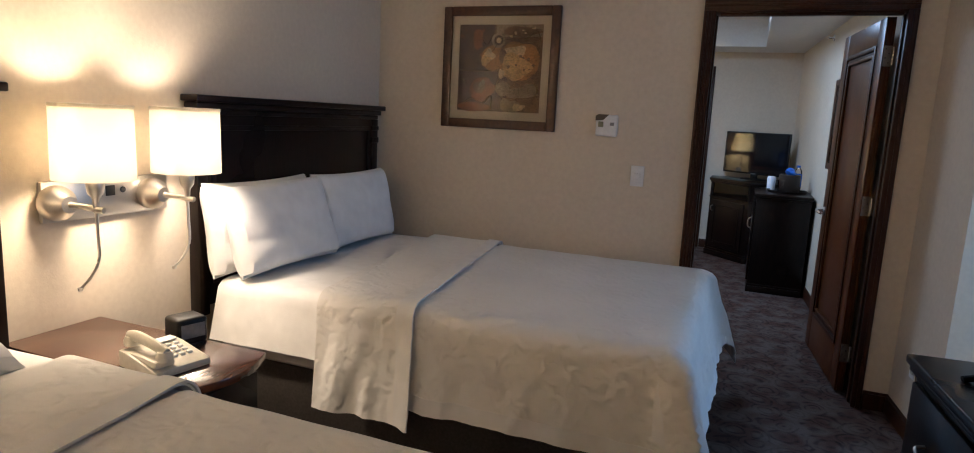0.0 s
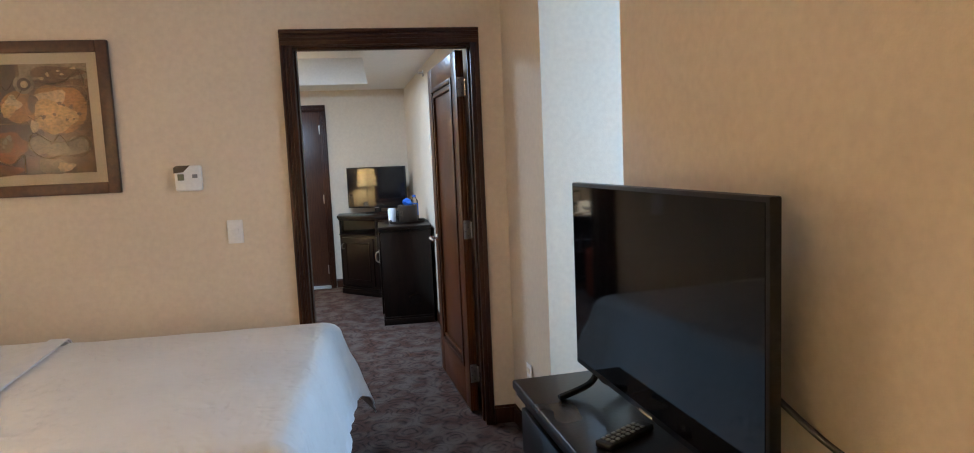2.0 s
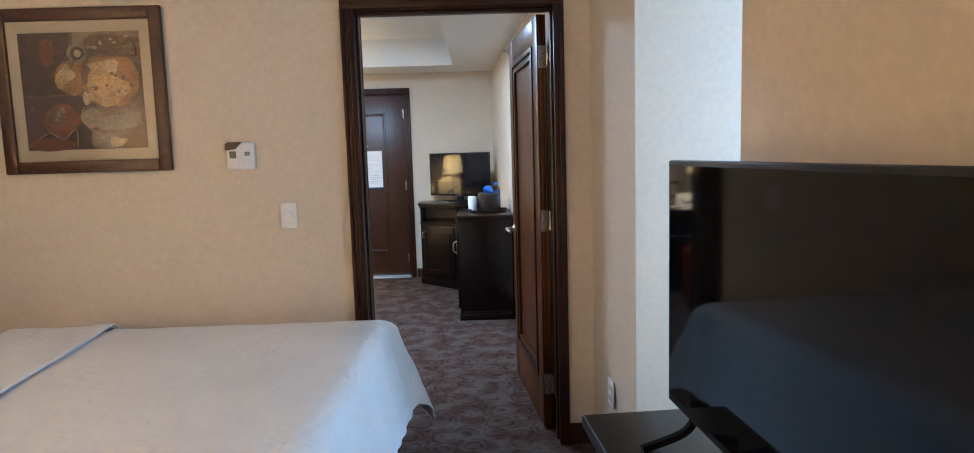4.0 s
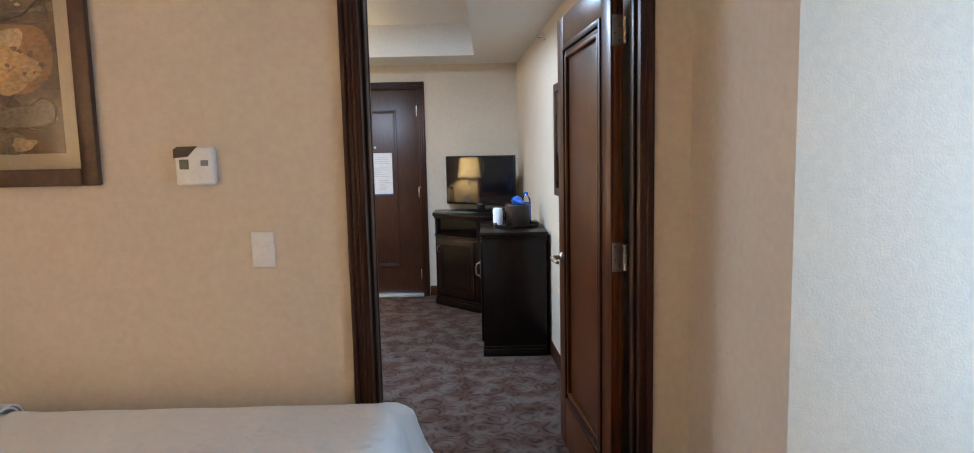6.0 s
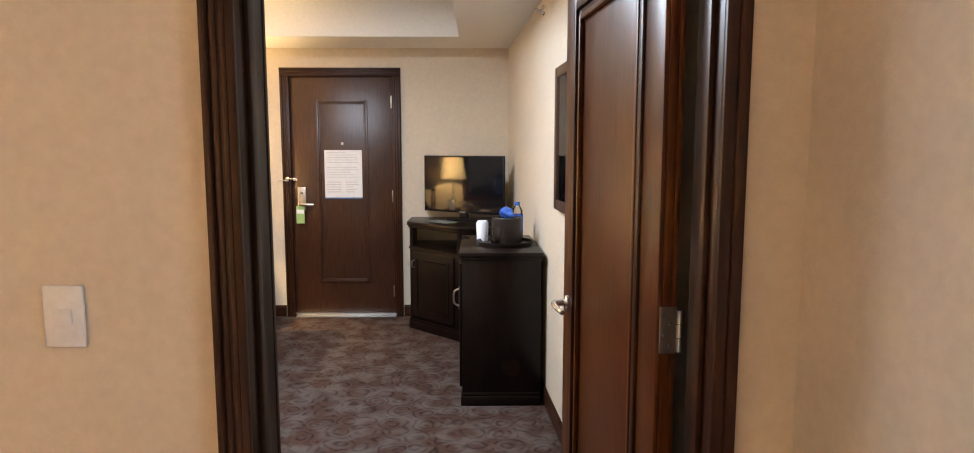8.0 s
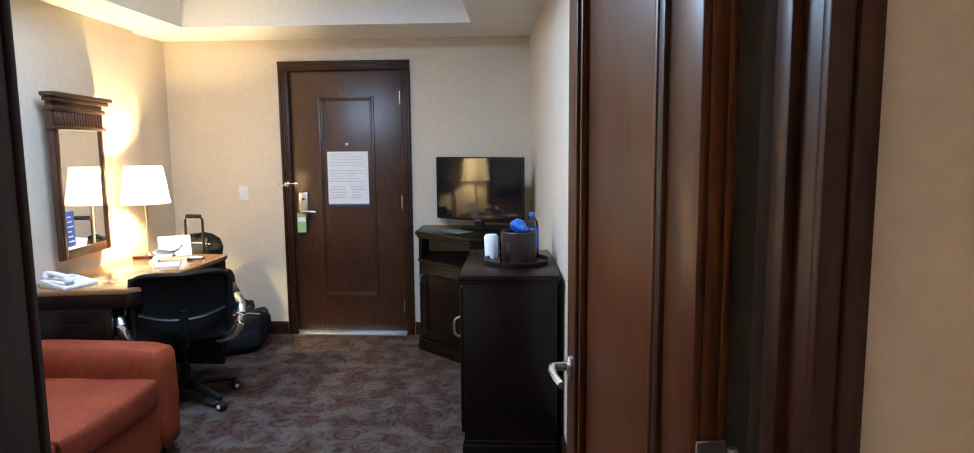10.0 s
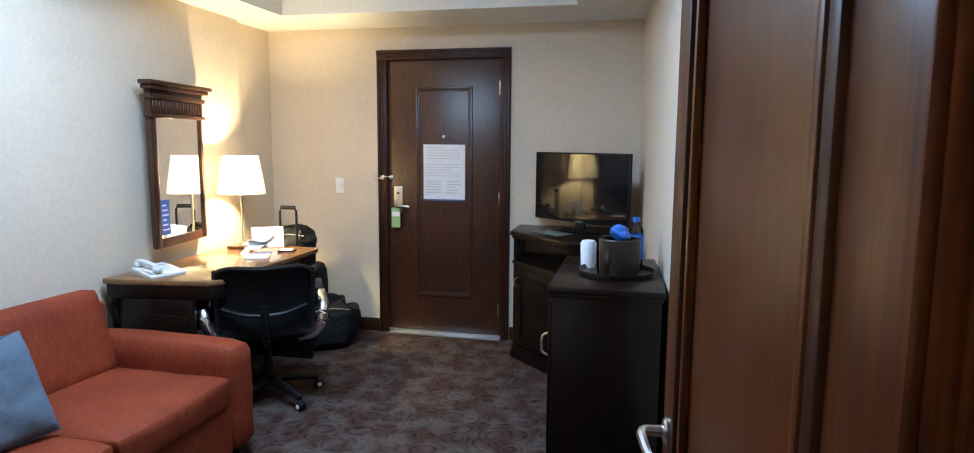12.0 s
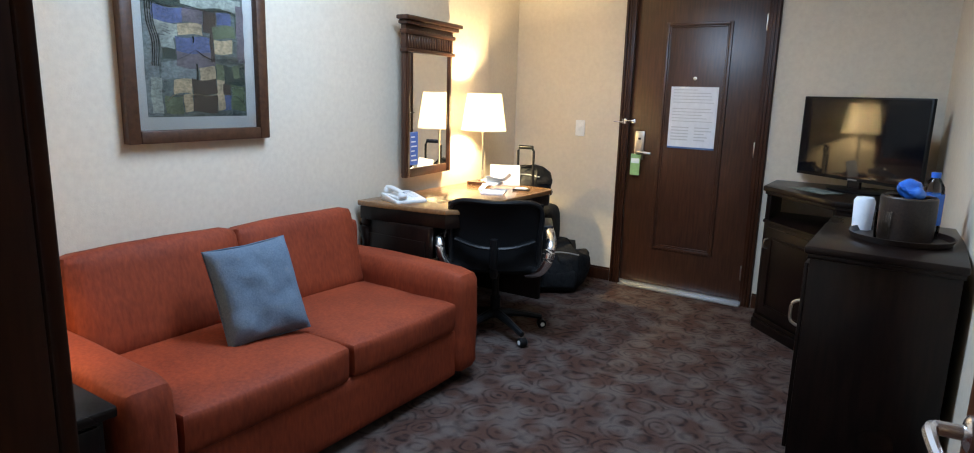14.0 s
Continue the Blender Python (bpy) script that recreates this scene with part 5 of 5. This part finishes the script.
# suitcase behind the desk, with a bag on top, and a bag on the floor
su = thing("suitcase", pose(-1.70, 7.95, 0), "black upright suitcase with its handle pulled out", "suitcase")
part("shell", cushion(-0.19, -0.13, 0.04, 0.19, 0.13, 0.60, 0.05, 0.012, 2.0), NYLON, su)
part("telescopic_handle", tube([(-0.062, -0.10, 0.62), (-0.062, -0.10, 0.98), (-0.05, -0.10, 1.0), (0.05, -0.10, 1.0), (0.062, -0.10, 0.98), (0.062, -0.10, 0.62)], 0.009, 8, False), BLACK, su)
part("grip", tube([(-0.052, -0.10, 1.005), (0.052, -0.10, 1.005)], 0.014, 10, False), BLACK, su)
for s in (-0.14, 0.14):
    part("wheel", xf(lathe([(0, -0.015), (0.035, -0.015), (0.04, 0), (0.035, 0.015), (0, 0.015)], 18), pose(s, 0.09, 0.04, 0, 90, 0)), BLACK, su)


def soft_bag(m, label, w, d, h, seed):
    b = thing("travel_bag", m, label, "bag", "travel bags")
    body = cushion(-w / 2, -d / 2, 0, w / 2, d / 2, h, min(w, d, h) * 0.34, 0.03, seed)
    for v in body.verts:
        v.co += Vector((1, 1, 0.7)) * 0.06 * noise.noise(v.co * 11 + Vector((seed, seed, 0))) * min(1, v.co.z / 0.05 + 0.02)
    part("body", body, NYLON, b)
    part("carry_strap", tube([(-w * 0.3, -d * 0.2, h * 0.9), (-w * 0.2, -d * 0.25, h * 1.15), (w * 0.15, -d * 0.2, h * 1.18), (w * 0.3, -d * 0.2, h * 0.9)], 0.012, 8, True, 0.4), NYLON, b)
    part("front_pocket", cushion(-w * 0.3, -d / 2 - 0.03, 0.04, w * 0.3, -d / 2 + 0.03, h * 0.55, 0.025, 0.01, seed), NYLON, b)
    part("zip", tube([(-w * 0.36, -d * 0.42, h * 0.86), (0, -d * 0.46, h * 0.93), (w * 0.36, -d * 0.42, h * 0.86)], 0.005), GREY, b)


soft_bag(pose(-1.76, 7.97, 0.605, 0, 0, 20), "black soft bag resting on the suitcase", 0.30, 0.17, 0.22, 2.0)
soft_bag(pose(-1.50, 8.0, 0.0, 0, 0, 35), "crumpled black travel bag on the carpet", 0.38, 0.34, 0.32, 6.0)

# swivel chair
FACE = 30
ch = thing("office_chair", pose(-1.36, 6.98, 0, 0, 0, FACE), "black mesh swivel chair with chrome arms", "office chair")
# local: the sitter looks along +y
part("seat", cushion(-0.24, -0.22, 0.40, 0.24, 0.24, 0.48, 0.04, 0.012, 1), MESHCLOTH, ch)
part("backrest", solid(grid(14, 14, lambda u, v: ((u - 0.5) * (0.50 + 0.02 * math.sin(v * 3.1)), -0.25 - 0.07 * v + 0.10 * (u - 0.5) ** 2 * 2 + 0.03 * math.sin(v * 3), 0.43 + 0.37 * v)), 0.012), MESHCLOTH, ch, "black mesh back")
part("back_frame", tube([(-0.235, -0.215, 0.47), (-0.24, -0.235, 0.62), (-0.225, -0.27, 0.795), (0, -0.325, 0.81), (0.225, -0.27, 0.795), (0.24, -0.235, 0.62), (0.235, -0.215, 0.47)], 0.014), BLACK, ch)
part("lumbar_support", tube([(-0.21, -0.25, 0.60), (-0.08, -0.30, 0.57), (0.08, -0.30, 0.57), (0.21, -0.25, 0.60)], 0.018, 8, True, 0.6), BLACK, ch)
part("back_post", tube([(0, -0.10, 0.40), (0, -0.27, 0.41), (0, -0.32, 0.50), (0, -0.33, 0.62)], 0.022, 8), BLACK, ch)
for s in (-1, 1):
    arm = part("arm", tube([(s * 0.18, -0.16, 0.40), (s * 0.24, -0.22, 0.43), (s * 0.285, -0.25, 0.50), (s * 0.30, -0.23, 0.58), (s * 0.295, -0.12, 0.62), (s * 0.285, 0.10, 0.62)], 0.029, 10, True, 1.0), CHROME, ch, "curved chrome arm")
    part("arm_pad", bx(s * 0.285 - 0.028, -0.10, 0.635, s * 0.285 + 0.028, 0.14, 0.66, 0.010, 3), BLACK, arm)
part("gas_column", lathe([(0, 0.09), (0.032, 0.09), (0.030, 0.22), (0.020, 0.22), (0.020, 0.38), (0.06, 0.385), (0.06, 0.40), (0, 0.40)], 18), BLACK, ch)
for k in range(5):
    a = 2 * math.pi * k / 5 + 0.3
    ca, sa = math.cos(a), math.sin(a)
    leg = part("base_leg", tube([(0.02 * ca, 0.02 * sa, 0.115), (0.15 * ca, 0.15 * sa, 0.10), (0.285 * ca, 0.285 * sa, 0.07)], (0.028, 0.016), 8), BLACK, ch)
    part("caster", xf(lathe([(0, -0.022), (0.022, -0.022), (0.027, -0.016), (0.027, 0.016), (0.022, 0.022), (0, 0.022)], 18), pose(0.29 * ca, 0.29 * sa, 0.0275) @ pose(0, 0, 0, 90, 0, 0) @ pose(0, 0, 0, 0, math.degrees(a), 0)), BLACK, leg, "black caster wheel with a pale hub")
    part("hub", xf(lathe([(0, -0.0245), (0.012, -0.0245), (0.013, -0.020), (0.013, 0.020), (0.012, 0.0245), (0, 0.0245)], 14), pose(0.29 * ca, 0.29 * sa, 0.0275) @ pose(0, 0, 0, 90, 0, 0) @ pose(0, 0, 0, 0, math.degrees(a), 0)), WHITE, leg, "pale grey wheel hub")

# corner television cabinet
cb = thing("corner_cabinet", pose(0, 0, 0), "dark corner cabinet with open shelf and one door", "cabinet")
CP = [(-0.14, 8.395), (-0.14, 8.04), (0.27, 7.63), (0.655, 7.63), (0.64, 8.395)]


def grown(pts, d):
    return [(x + (-d if x < 0.2 else (0 if x > 0.5 else -d * 0.5)), y + (-d if y < 8.2 else 0)) for x, y in pts]


part("top", prism(grown(CP, 0.022), 0.845, 0.875, 0.005), ESPRESSO, cb)
part("cornice", prism(grown(CP, 0.010), 0.825, 0.845, 0.004), ESPRESSO, cb)
part("lower_body", prism(CP, 0.08, 0.655, 0.002), ESPRESSO, cb)
part("plinth", joined(prism(grown(CP, 0.012), 0.0, 0.06, 0.004), prism(grown(CP, 0.006), 0.06, 0.085, 0.004)), ESPRESSO, cb)
part("shelf_board", prism(grown(CP, 0.008), 0.655, 0.672, 0.003), ESPRESSO, cb)
part("left_side", prism([(-0.14, 8.395), (-0.14, 8.04), (-0.115, 8.03), (-0.115, 8.395)], 0.672, 0.825), ESPRESSO, cb)
part("right_side", prism([(0.255, 7.655), (0.27, 7.63), (0.655, 7.63), (0.64, 8.395), (0.61, 8.395), (0.61, 7.655)], 0.672, 0.825), ESPRESSO, cb)
FM = pose(-0.14, 8.04, 0, 0, 0, -45)
fd = part("door", xf(bx(0.05, -0.016, 0.11, 0.53, 0.0, 0.635, 0.003), FM), ESPRESSO, cb)
part("door_moulding", xf(ring(0.10, 0.16, 0.48, 0.585, 0.016, -0.022, 0.008), FM), ESPRESSO, fd)
part("handle", xf(tube([(0.075, -0.016, 0.57), (0.075, -0.04, 0.56), (0.075, -0.042, 0.52), (0.075, -0.016, 0.51)], 0.005), FM), NICKEL, fd, "small nickel pull")
television(pose(0.295, 8.12, 0.875, 0, 0, -36), 0.81, 0.465, "flat black television on the corner cabinet", False)
mag = thing("menu_leaflet", pose(0.12, 7.98, 0.876, 0, 0, -40), "dark printed leaflet on the corner cabinet", "leaflet")
part("sheet", bx(-0.13, -0.07, 0, 0.13, 0.07, 0.004, 0.001, 1), DKG, mag)

# refrigerator cabinet
fr = thing("refrigerator_cabinet", pose(0, 0, 0), "tall dark cabinet for a small refrigerator", "cabinet")
FX0, FX1, FY0, FY1 = 0.325, 0.765, 6.365, 7.12
part("top", joined(bx(FX0 - 0.018, FY0 - 0.018, 0.852, FX1 + 0.012, FY1, 0.880, 0.006), bx(FX0 - 0.008, FY0 - 0.008, 0.834, FX1 + 0.006, FY1, 0.852, 0.004)), ESPRESSO, fr)
part("body", bx(FX0, FY0, 0.07, FX1, FY1, 0.834, 0.003), ESPRESSO, fr)
part("plinth", joined(bx(FX0 - 0.01, FY0 - 0.012, 0, FX1, FY1, 0.055, 0.005), bx(FX0 - 0.005, FY0 - 0.006, 0.055, FX1, FY1, 0.075, 0.005)), ESPRESSO, fr)
d = part("door", bx(FX0 - 0.018, FY0 + 0.03, 0.10, FX0, FY1 - 0.03, 0.81, 0.003), ESPRESSO, fr)
hd = part("handle", tube([(FX0 - 0.018, FY0 + 0.075, 0.66), (FX0 - 0.045, FY0 + 0.075, 0.645), (FX0 - 0.05, FY0 + 0.075, 0.61), (FX0 - 0.045, FY0 + 0.075, 0.575), (FX0 - 0.018, FY0 + 0.075, 0.56)], 0.006), NICKEL, d, "nickel bail handle")
part("back_plate", bx(FX0 - 0.021, FY0 + 0.06, 0.545, FX0 - 0.017, FY0 + 0.09, 0.675, 0.001), NICKEL, hd)
SZ = 0.8805
try_ = thing("serving_tray", pose(0.575, 6.70, SZ), "round dark serving tray on the cabinet", "tray")
part("dish", lathe([(0, 0.004), (0.155, 0.004), (0.165, 0.022), (0.172, 0.022), (0.160, 0.0), (0, 0.0)], 40), BUCKET, try_)
ib = thing("ice_bucket", pose(0.585, 6.68, SZ + 0.0045), "dark brown leatherette ice bucket on the tray", "ice bucket")
part("body", lathe([(0, 0), (0.085, 0), (0.090, 0.01), (0.090, 0.155), (0.086, 0.16), (0.080, 0.155), (0.080, 0.02), (0, 0.02)], 36), BUCKET, ib)
part("liner", lathe([(0.079, 0.03), (0.079, 0.162), (0.083, 0.163)], 36), CLEAR, ib)
for k, (gx, gy) in enumerate(((0.50, 6.81), (0.56, 6.83))):
    cup = thing("wrapped_cup", pose(gx - 0.06 * (1 - k), gy, SZ + (0.0045 if k else 0.0045)), "white paper cup on the serving tray", "cup", "paper cups")
    part("cup", lathe([(0, 0), (0.034, 0), (0.038, 0.11), (0.030, 0.125), (0, 0.128)], 22), PAPER, cup)
bt = thing("water_bottle", pose(0.655, 6.80, SZ + 0.0045), "blue capped water bottle behind the ice bucket", "bottle")
part("bottle_body", lathe([(0, 0), (0.034, 0.0), (0.036, 0.01), (0.036, 0.15), (0.033, 0.19), (0.016, 0.22), (0.014, 0.225)], 22), CLEAR, bt)
part("wrap", lathe([(0.0368, 0.05), (0.0368, 0.165)], 22), BLUEPLASTIC, bt, "blue label wrap")
part("cap", lathe([(0.016, 0.222), (0.016, 0.242), (0, 0.243)], 16), BLUEPLASTIC, bt, "blue screw cap")
bb = thing("blue_bag", pose(0.59, 6.665, SZ + 0.16), "crumpled blue plastic bag in the ice bucket", "bag")
bag = bmesh.new()
bmesh.ops.create_icosphere(bag, subdivisions=3, radius=0.044)
for v in bag.verts:
    v.co *= 1 + 0.55 * noise.noise(v.co * 28)
    v.co.z = v.co.z * 0.8 + 0.03
part("sack", bag, BLUEPLASTIC, bb)
gl = thing("drinking_glass", pose(0.52, 6.62, SZ + 0.0045), "clear drinking glass beside the ice bucket", "glass")
part("tumbler", lathe([(0, 0), (0.028, 0), (0.033, 0.11), (0.031, 0.11), (0.026, 0.008), (0, 0.008)], 22), CLEAR, gl)

# narrow print on the wall beside the door
p3 = thing("framed_print", pose(0.838, 5.80, 1.15, 0, 0, -86.3), "dark framed print with a red and cream field", "picture")
iw, z0, ih = frame_parts(p3, 0.50, 0.69, 0.05, 0.03, FRAMEWOOD, MATBOARD, 0.05)
part("print", bx(-iw, -0.0135, z0, iw, -0.012, z0 + ih, 0), RUST, p3)
part("painted_patch", blob(0.02, z0 + 0.28, 0.10, 0.12, -0.0142, 0.3, 5), paint("dull red paint", (0.30, 0.10, 0.07)), p3, smooth=False)
part("painted_patch", blob(-0.04, z0 + 0.14, 0.08, 0.06, -0.0146, 0.3, 8), SAND, p3, smooth=False)
part("glass", bx(-0.20, -0.0215, 0.05, 0.20, -0.0195, 0.64, 0), GLASS, p3)
